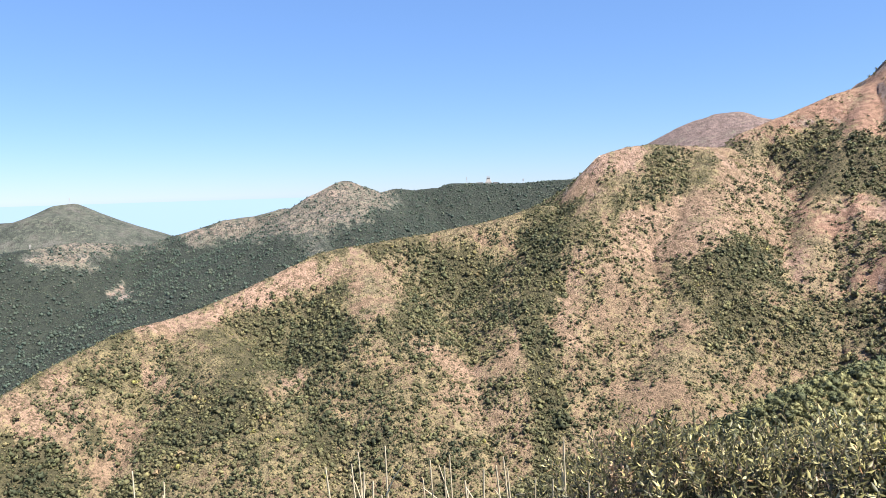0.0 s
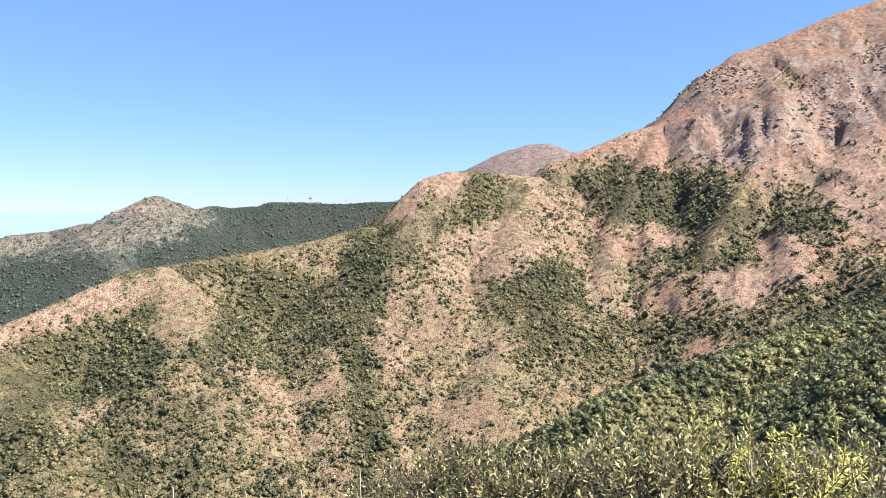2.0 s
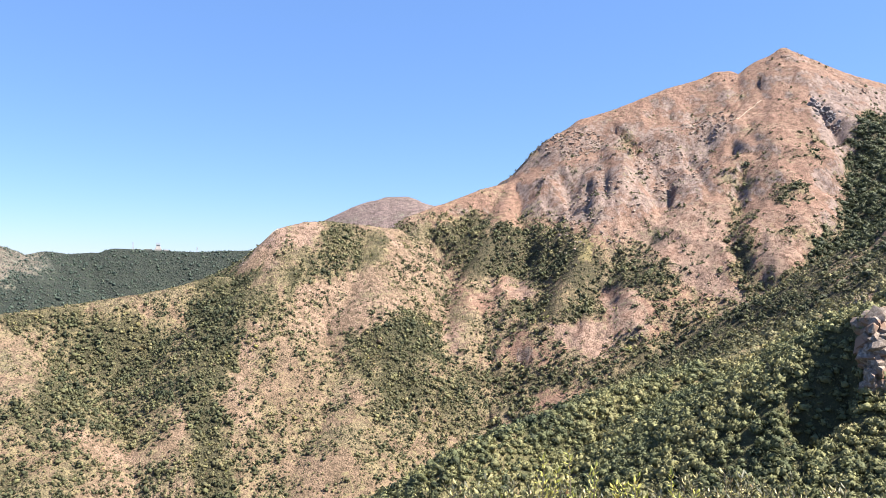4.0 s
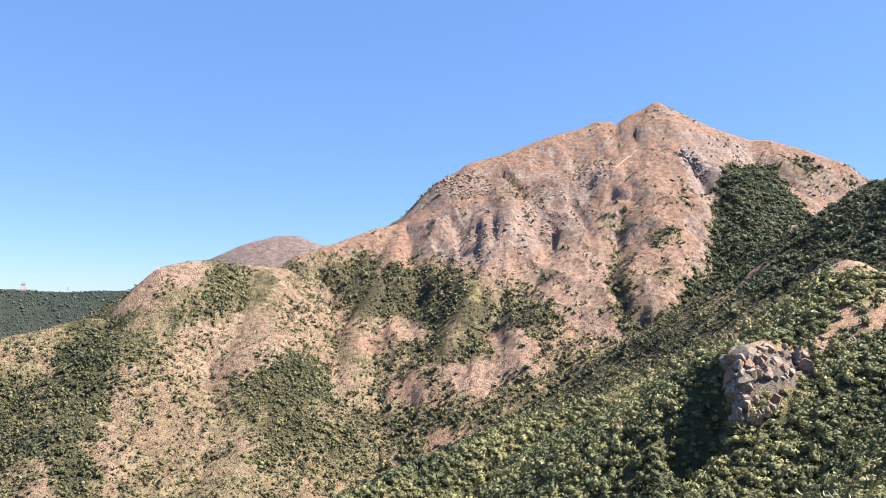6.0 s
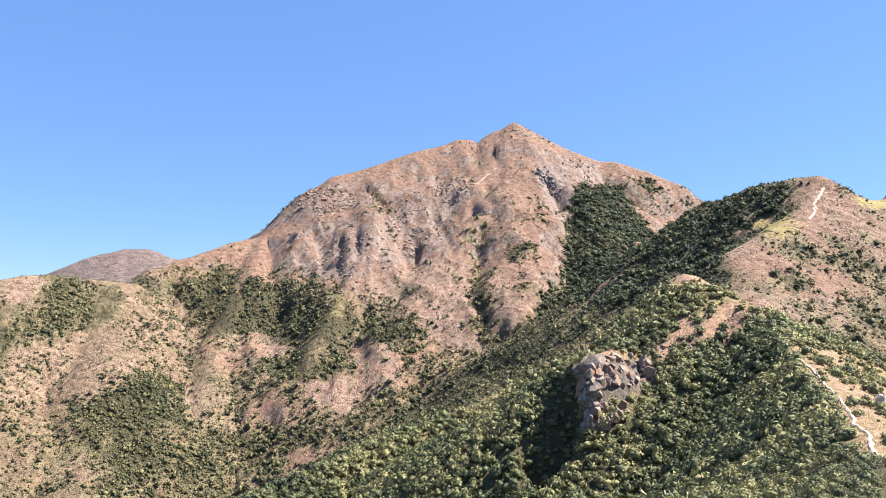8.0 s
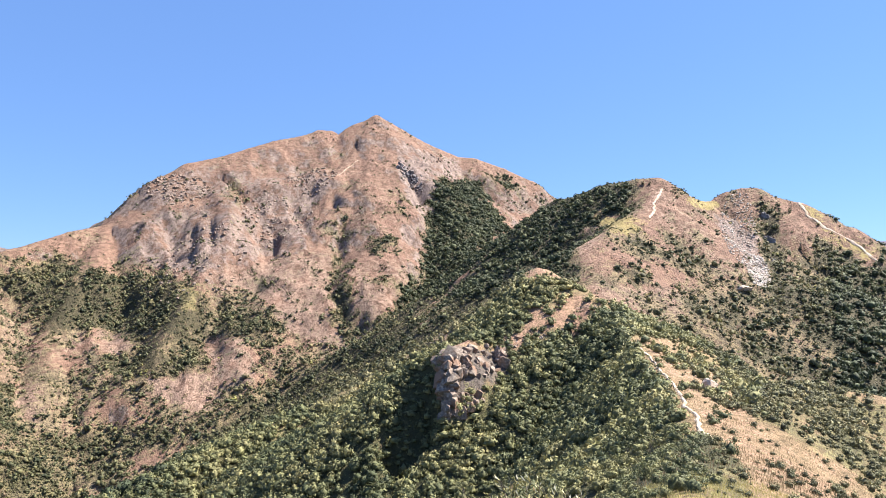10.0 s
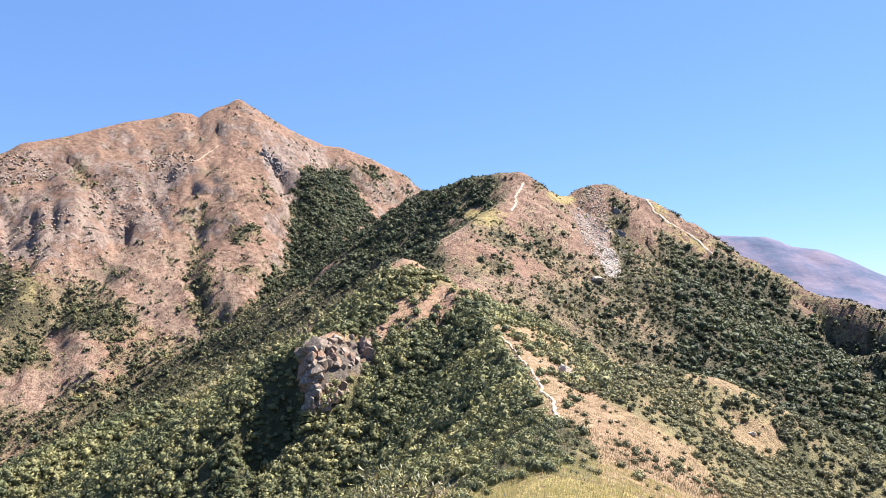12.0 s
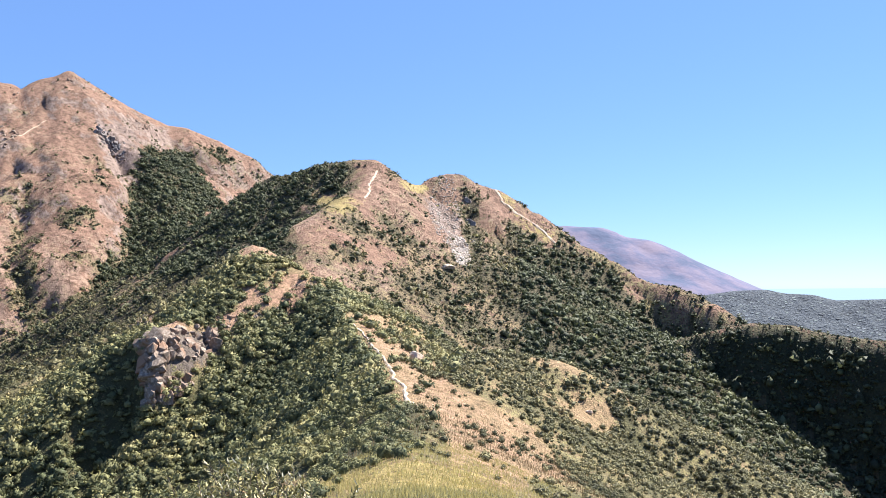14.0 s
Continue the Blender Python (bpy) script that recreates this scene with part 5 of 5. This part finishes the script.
def loose_stones(name, label, rows, count, size, mat, seed):
    """A spill of small broken stones over patches of the plan."""
    r = np.random.default_rng(seed)
    bm = bmesh.new()
    bmesh.ops.create_icosphere(bm, subdivisions=1, radius=1.0)
    v0 = np.array([p.co[:] for p in bm.verts])
    f0 = np.array([[q.index for q in p.verts] for p in bm.faces])
    bm.free()
    V, F = [], []
    for b, d, w, l in rows:
        for _ in range(count):
            q, a = math.sqrt(r.random()), r.uniform(0, 6.283)
            bb, dd = b + math.degrees(q * w * math.cos(a) / d), d + q * l * math.sin(a)
            s = size * r.uniform(0.35, 1.3)
            p = on_ground(bb, dd)
            F.append(f0 + 12 * len(V))
            V.append(v0 * r.uniform(0.6, 1.2, (12, 1)) * (s, s * r.uniform(0.6, 1), s * 0.7) + (p.x, p.y, p.z + 0.1 * s))
    ob = new(name, mesh_from(name, np.concatenate(V), np.concatenate(F), mat, True))
    return tagged(ob, label, "stones", kind="stuff")


loose_stones("scree", "grey broken scree filling a chute", SCREE, 700, 0.9, scree_mat, 5)
loose_stones("slope_stones", "dark stones strewn over the rocky mountainside", ROCKY, 160, 2.2, crag_mat, 6)


# ---- trails ----
def trail(name, label, rows, width, seed, lift=0.12):
    """A worn path draped over the ground, with wavering edges."""
    r = random.Random(seed)
    pts = []
    for (b0, d0), (b1, d1) in zip(rows, rows[1:]):
        for k in range(10):
            f = k / 10
            pts.append((b0 + (b1 - b0) * f, d0 + (d1 - d0) * f))
    pts.append(rows[-1])
    P = [on_ground(b + 0.0, d) for b, d in pts]
    bm = bmesh.new()
    prev = None
    for i, p in enumerate(P):
        t = (P[min(i + 1, len(P) - 1)] - P[max(i - 1, 0)])
        side = Vector((t.y, -t.x, 0)).normalized()
        way = side * 0.5 * width * noise.noise(Vector((i * 0.31, seed * 3.7, 0)))
        row = []
        for s in (-0.5, -0.25, 0.0, 0.25, 0.5):
            q = p + way + side * s * width * (0.45 + 0.9 * abs(noise.noise(Vector((i * 0.7, seed + s * 9, 3)))))
            d = math.hypot(q.x, q.y)
            z = height(math.degrees(math.atan2(-q.x, q.y)), d) + lift * (1.0 if abs(s) < 0.4 else 0.3)
            row.append(bm.verts.new((q.x, q.y, z)))
        if prev:
            for a, b, c, e in zip(prev, prev[1:], row[1:], row):
                bm.faces.new((a, b, c, e))
        prev = row
    me = bpy.data.meshes.new(name)
    bmesh.ops.recalc_face_normals(bm, faces=bm.faces)
    bm.to_mesh(me)
    bm.free()
    me.materials.append(trail_mat)
    return tagged(new(name, me), label, "path", kind="structure")


for k, (width, lift, label) in enumerate(((1.1, 0.3, "narrow pale trodden path along the grassy ridge"), (2.0, 0.35, "thin worn path climbing to the grassy hilltop"),
                                         (3.4, 0.5, "broad pale eroded trail down the hill crest"), (3.6, 0.9, "white worn trail up the edge of the eroded knoll"),
                                         (1.3, 0.5, "faint path slanting across the mountainside"))):
    trail("path", label, TRAILS[k], width, k + 1, lift)

# ---- hilltop station and masts on the far ridge ----
def crest(b, near, far):
    """Distance of the skyline on a bearing, between two distances."""
    j = int(np.argmin(np.abs(turns - radians(b))))
    return float(rings[np.where((rings > near) & (rings < far), RISE[:, j], -90).argmax()])


p = on_ground(-3.7, crest(-3.7, 1800, 2700))
st = empty("hilltop_station", p, -3.7, "grey hilltop station with a stepped tower and low buildings", "building")
st.scale = (0.7, 0.7, 0.62)
bm = bmesh.new()
block(bm, (30, 24, 9), (0, 0, 3.5), bevel=0.4)
part("base_block", bm, concrete_mat, st)
bm = bmesh.new()
block(bm, (24, 20, 20), (0, 0, 17), taper=0.62, bevel=0.4)
part("tower", bm, concrete_mat, st)
bm = bmesh.new()
block(bm, (18, 16, 3), (0, 0, 28.5), bevel=0.3)
part("deck", bm, concrete_mat, st)
bm = bmesh.new()
for k in range(6):
    block(bm, (1.0, 1.0, 11), (-7 + k * 2.8, 0, 34))
for z in (33, 38.6):
    block(bm, (15.5, 0.6, 0.6), (0, 0, z))
part("antenna_frame", bm, concrete_mat, st, "open steel antenna frame")
for k, (x, w, h) in enumerate(((-42, 34, 7), (34, 22, 6), (-78, 18, 6))):
    bm = bmesh.new()
    block(bm, (w, 14, h), (x, 0, h / 2 - 1.0), bevel=0.3)
    annex = part("annexe", bm, concrete_mat, st, "low pale annexe")
    bm = bmesh.new()
    block(bm, (w + 1.6, 15.6, 0.8), (x, 0, h - 0.6), bevel=0.1)
    part("roof", bm, scree_mat, annex)
for b, d, h in ((26.9, 3330, 26), (29.5, 2160, 14), (-2.0, 2395, 22), (-6.4, 2398, 16)):
    m = empty("mast", on_ground(b, crest(b, d - 350, d + 250)), b, "slender grey lattice mast on a far crest", "mast", "masts on the far hills")
    bm = bmesh.new()
    for k in range(4):
        x, y = (1 if k & 1 else -1), (1 if k & 2 else -1)
        c = bmesh.ops.create_cone(bm, cap_ends=True, segments=5, radius1=0.5, radius2=0.3, depth=h)
        for v in c["verts"]:
            f = 1.0 - 0.75 * (v.co.z / h + 0.5)
            v.co = Vector((v.co.x + x * 2.0 * f, v.co.y + y * 2.0 * f, v.co.z + h / 2 - 1))
    part("lattice", bm, concrete_mat, m)
    for z in (0.55, 0.75, 0.9):
        bm = bmesh.new()
        block(bm, (5.5, 0.6, 0.6), (0, 0, h * z))
        part("cross_arm", bm, concrete_mat, m)


# ---- growth round the lookout ----
def leaf_material(name, stops, rough=0.5):
    m, n, l, b = material(name, rough, 0.35)
    g = n.new("ShaderNodeNewGeometry")
    c = ramp(n, l, g.outputs["Random Per Island"], stops)
    l.new(mix(n, l, 0.5, c, ramp(n, l, noise_node(n, l, 45.0, 2.0), [(0.3, (0.6, 0.6, 0.6)), (0.7, (1.25, 1.25, 1.2))]), "MULTIPLY"), b.inputs["Base Color"])
    t = n.new("ShaderNodeBsdfTranslucent")
    l.new(c, t.inputs["Color"])
    a = n.new("ShaderNodeMixShader")
    a.inputs["Fac"].default_value = 0.25
    l.new(b.outputs["BSDF"], a.inputs[1])
    l.new(t.outputs["BSDF"], a.inputs[2])
    l.new(a.outputs["Shader"], n["Material Output"].inputs["Surface"])
    return m


# palest stops paint highlights on the leaves, darkest stops the gaps between
olive_leaf = leaf_material("olive_leaf", [(0.0, (0.03, 0.033, 0.016)), (0.5, (0.085, 0.08, 0.034)), (0.78, (0.19, 0.172, 0.068)), (0.92, (0.40, 0.35, 0.15)), (0.97, (0.58, 0.50, 0.28)), (1.0, (0.36, 0.2, 0.1))])
grey_leaf = leaf_material("grey_green_leaf", [(0.0, (0.045, 0.048, 0.03)), (0.5, (0.12, 0.115, 0.066)), (0.9, (0.27, 0.245, 0.15)), (1.0, (0.48, 0.4, 0.27))])
lime_leaf = leaf_material("yellow_green_leaf", [(0.0, (0.18, 0.19, 0.04)), (0.5, (0.38, 0.37, 0.08)), (0.85, (0.54, 0.49, 0.12)), (1.0, (0.58, 0.44, 0.14))])
russet_leaf = leaf_material("russet_leaf", [(0.0, (0.14, 0.10, 0.06)), (0.5, (0.26, 0.18, 0.11)), (1.0, (0.40, 0.28, 0.19))])
straw_mat = leaf_material("dry_straw", [(0.0, (0.36, 0.28, 0.18)), (0.5, (0.54, 0.45, 0.31)), (1.0, (0.70, 0.63, 0.48))], 0.7)
flank_straw = leaf_material("tan_straw", [(0.0, (0.15, 0.10, 0.06)), (0.5, (0.25, 0.18, 0.105)), (1.0, (0.36, 0.28, 0.17))], 0.7)
sward_mat = leaf_material("yellow_sward", [(0.0, (0.26, 0.22, 0.08)), (0.5, (0.44, 0.38, 0.15)), (1.0, (0.60, 0.51, 0.24))], 0.7)


def leaf(length, width):
    """A lance-shaped leaf along +x: folded at the midrib and bent down at its tip."""
    x = np.array([0.0, 0.45, 0.45, 1.0]) * length
    y = np.array([0.0, -0.5, 0.5, 0.0]) * width
    z = np.array([0.0, 0.2, 0.2, -0.2]) * width
    f = np.array([[0, 1, 3], [0, 3, 2]])
    return np.stack([x, y, z], -1), f


def tube(V, F, pts, r0, r1, sides=3):
    """Adds a tapered twig along pts to the vertex and face lists."""
    base = sum(len(v) for v in V)
    n = len(pts)
    rows = []
    for i, p in enumerate(pts):
        t = Vector(pts[min(i + 1, n - 1)]) - Vector(pts[max(i - 1, 0)])
        u = t.orthogonal().normalized()
        w = t.cross(u).normalized()
        r = r0 + (r1 - r0) * i / (n - 1)
        rows.append([tuple(Vector(p) + u * r * math.cos(a) + w * r * math.sin(a)) for a in (2 * math.pi * k / sides for k in range(sides))])
    V.append(np.array(rows).reshape(-1, 3))
    f = [[base + i * sides + k, base + i * sides + (k + 1) % sides, base + (i + 1) * sides + (k + 1) % sides] for i in range(n - 1) for k in range(sides)]
    f += [[base + i * sides + k, base + (i + 1) * sides + (k + 1) % sides, base + (i + 1) * sides + k] for i in range(n - 1) for k in range(sides)]
    F.append(np.array(f))


def shrub(label, seed, twigs, tall, wide, leaf_len, mat, per_twig=36, category="shrub", group="shrubs round the lookout"):
    """A bushy shrub: a few stems and a lumpy crown of leafy twigs that point up and outwards."""
    r = random.Random(seed)
    ob = empty("shrub", (0, 0, 0), 0, label, category, group)
    SV, SF, LV, LF = [], [], [], []
    nl = 0
    knots = [(Vector((r.gauss(0, 1), r.gauss(0, 1), r.uniform(-0.2, 1.2))).normalized(), r.uniform(0.82, 1.15)) for _ in range(9)]
    for d, q in knots:
        tip = Vector((d.x * wide * 0.6, d.y * wide * 0.6, tall * (0.45 + 0.35 * d.z)))
        tube(SV, SF, [Vector((0, 0, -0.15)), tip * 0.5 + Vector((0.03, 0.02, 0.05)), tip], 0.012, 0.005)
    for _ in range(twigs):
        d = Vector((r.gauss(0, 1), r.gauss(0, 1), r.gauss(0.35, 0.9))).normalized()
        lump = max(q * max(0.0, d.dot(k)) ** 3 for k, q in knots)
        q = (0.5 + 0.56 * lump) * (1 - 0.35 * r.random() ** 2)
        foot = Vector((d.x * wide * q, d.y * wide * q, tall * (0.5 + 0.42 * d.z * q)))
        way = (d * 0.85 + Vector((r.gauss(0, 0.4), r.gauss(0, 0.4), 0.5))).normalized()
        length = 0.15 * tall * r.uniform(0.6, 1.3)
        tip = foot + way * length
        tube(SV, SF, [foot - way * 0.06, tip], 0.0018, 0.001)
        u = way.orthogonal().normalized()
        w = way.cross(u)
        for k in range(per_twig):
            f = (k + r.random()) / per_twig
            a, open_ = k * 2.4 + r.uniform(-0.4, 0.4), r.uniform(0.7, 1.6) * (1.15 - 0.4 * f)
            x = way * math.cos(open_) + (u * math.cos(a) + w * math.sin(a)) * math.sin(open_)
            y = x.cross(way)
            if y.length < 1e-4:
                continue
            y.normalize()
            z = x.cross(y)
            ll = leaf_len * r.uniform(0.6, 1.15)
            v, fc = leaf(ll, ll * r.uniform(0.3, 0.4))
            m = np.array([x, y, z])
            LV.append(v @ m + np.array(foot.lerp(tip, f)))
            LF.append(fc + nl)
            nl += len(v)
    for nm, V, F, m in (("stem", SV, SF, bark_mat), ("foliage", LV, LF, mat)):
        c = new(nm, mesh_from(nm, np.concatenate(V), np.concatenate(F), m))
        c.parent = ob
    return ob


def put(ob, b, d, turn, size, rise=0.0, first=False):
    p = on_ground(b, d)
    m = pose(p.x, p.y, p.z + rise, 0, 0, turn)
    if first:
        ob.matrix_world = m
        ob.scale = (size, size, size)
        return ob
    c = copy_thing(ob, m)
    c.scale = (size, size, size)
    return c


kinds = [shrub("dense olive-leaved shrub with narrow leaves", 1, 420, 1.1, 0.6, 0.032, olive_leaf, 30),
         shrub("grey-green shrub with upright leafy shoots", 2, 420, 1.0, 0.55, 0.03, grey_leaf, 30),
         shrub("bright yellow-green shrub in full leaf", 3, 340, 0.95, 0.42, 0.021, lime_leaf, 32),
         shrub("dense olive-leaved shrub with narrow leaves", 4, 420, 1.1, 0.6, 0.031, olive_leaf, 30),
         shrub("low russet-tinged shrub with thin leaves", 5, 300, 0.85, 0.45, 0.026, russet_leaf, 28)]
spots, r = [], random.Random(11)
for b in range(-64, -11, 3):
    for d in (3.4, 4.1, 5.0):
        if r.random() < 0.93:
            spots.append((b + r.uniform(-1.7, 1.7), d + r.uniform(-0.35, 0.35)))
placed = [False] * len(kinds)
CROWN = ((-63, -58, -52, -45, -40, -33, -22, -16, -12), (15.0, 14.3, 14.3, 14.2, 14.9, 15.9, 15.4, 16.9, 19.5))   # bearing, fall of the thicket's top
for b, d in spots:
    k = r.choices(range(5), (5, 5.5, 0.9 if d < 3.7 else 0.2, 5, 0.8))[0]
    p = on_ground(b, d)
    crown = EYE - d * math.tan(radians(float(np.interp(b, *CROWN)) + r.uniform(-1.4, 2.8)))
    size = max(0.25, min(1.6, (crown - p.z) / (1.08 if b < -47 else 1.22 if k not in (2, 4) else 1.05 if k == 2 else 0.95)))
    put(kinds[k], b, d, r.uniform(0, 360), size, 0, not placed[k])
    placed[k] = True


p = on_ground(-41.0, 3.5)
put(kinds[2], -41.0, 3.5, 40, (EYE - 3.5 * math.tan(radians(13.9)) - p.z) / 1.0)


def grass_clump(name, label, rows, blades, tall, width, mat, seed, category="grass", spread=1.0):
    """Thin dry blades and stalks, each a bent taper, as one growth."""
    g = random.Random(seed)
    V, F = [], []
    for b, d in rows:
        c = on_ground(b, d)
        for _ in range(blades):
            a, q = g.uniform(0, 6.283), g.random() * spread
            x, y = c.x + q * math.cos(a), c.y + q * math.sin(a)
            z = height(math.degrees(math.atan2(-x, y)), math.hypot(x, y)) - 0.02
            h, w = tall * g.uniform(0.5, 1.15), width * g.uniform(0.6, 1.3)
            lean = Vector((g.gauss(0, 0.16), g.gauss(0, 0.16), 0)) * h
            t = g.uniform(0, 6.283)
            s = Vector((math.cos(t), math.sin(t), 0)) * w
            p0, p1, p2 = Vector((x, y, z)), Vector((x, y, z + 0.55 * h)) + lean * 0.35, Vector((x, y, z + h)) + lean
            n = 5 * len(V)
            V.append(np.array([p0 - s, p0 + s, p1 - s * 0.7, p1 + s * 0.7, p2]))
            F += [[n, n + 1, n + 2], [n + 1, n + 3, n + 2], [n + 2, n + 3, n + 4]]
    ob = new(name, mesh_from(name, np.concatenate(V), np.array(F), mat))
    return tagged(ob, label, category, kind="stuff")


g = random.Random(3)
grass_clump("dry_grass", "pale dry grass stalks at the edge of the lookout",
            [(g.uniform(-14, 34), g.uniform(2.6, 4.2)) for _ in range(46)], 26, 0.55, 0.0035, straw_mat, 1, spread=0.35)
grass_clump("yellow_grass", "sunlit yellow-green grass on the nose of the ridge",
            [(g.uniform(-90, -60), g.uniform(22, 60)) for _ in range(520)], 70, 0.26, 0.014, sward_mat, 2, spread=2.4)
grass_clump("dry_grass", "straw-coloured grass on the ridge flank",
            [(g.uniform(-92, -70), g.uniform(62, 200)) for _ in range(700)], 26, 0.4, 0.03, flank_straw, 4, spread=3.5)


def dead_twig(b, d, tall, seed):
    """A bare forked stalk."""
    g2 = random.Random(seed)
    V, F = [], []
    tip = Vector((g2.uniform(-0.08, 0.08), g2.uniform(-0.08, 0.08), tall))
    tube(V, F, [Vector((0, 0, -0.1)), tip * 0.5 + Vector((0.02, 0, 0)), tip], 0.008, 0.004)
    for _ in range(g2.randint(2, 5)):
        s = tip * g2.uniform(0.35, 0.85)
        e = s + Vector((g2.uniform(-0.16, 0.16), g2.uniform(-0.16, 0.16), g2.uniform(0.06, 0.2)))
        tube(V, F, [s, s.lerp(e, 0.5) + Vector((0, 0, 0.02)), e], 0.005, 0.0025)
    ob = new("dead_stalk", mesh_from("dead_stalk", np.concatenate(V), np.concatenate(F), straw_mat))
    ob.matrix_world = pose(*on_ground(b, d))
    return tagged(ob, "bare pale forked dead stalk", "stalk", "dead stalks round the lookout")


for k in range(34):
    b, d = g.uniform(-13, 26), g.uniform(2.7, 3.9)
    top = EYE - d * math.tan(radians(g.uniform(19.3, 23))) - height(b, d)
    dead_twig(b, d, max(0.3, top), 100 + k)
for k in range(10):
    b, d = g.uniform(-62, -30), g.uniform(3.2, 4.2)
    dead_twig(b, d, EYE - d * math.tan(radians(g.uniform(15.5, 17.5))) - height(b, d), 200 + k)


# ---- upright glowing band for pale sea and haze at the edge of sight ----
sea_mat, sn, sl, sbs = material("sea_haze_glow", 1.0, 0.0)
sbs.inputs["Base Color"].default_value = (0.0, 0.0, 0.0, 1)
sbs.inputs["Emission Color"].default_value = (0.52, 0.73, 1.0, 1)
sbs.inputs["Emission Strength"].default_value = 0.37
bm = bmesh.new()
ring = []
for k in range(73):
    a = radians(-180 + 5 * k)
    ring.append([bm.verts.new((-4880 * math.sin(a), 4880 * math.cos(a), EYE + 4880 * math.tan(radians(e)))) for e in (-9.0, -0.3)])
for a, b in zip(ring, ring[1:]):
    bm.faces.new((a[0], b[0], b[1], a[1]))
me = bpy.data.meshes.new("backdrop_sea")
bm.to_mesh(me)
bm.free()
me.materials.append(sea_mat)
tagged(new("backdrop_sea", me), "glowing pale blue band as sea haze along the horizon", "sea", kind="structure")
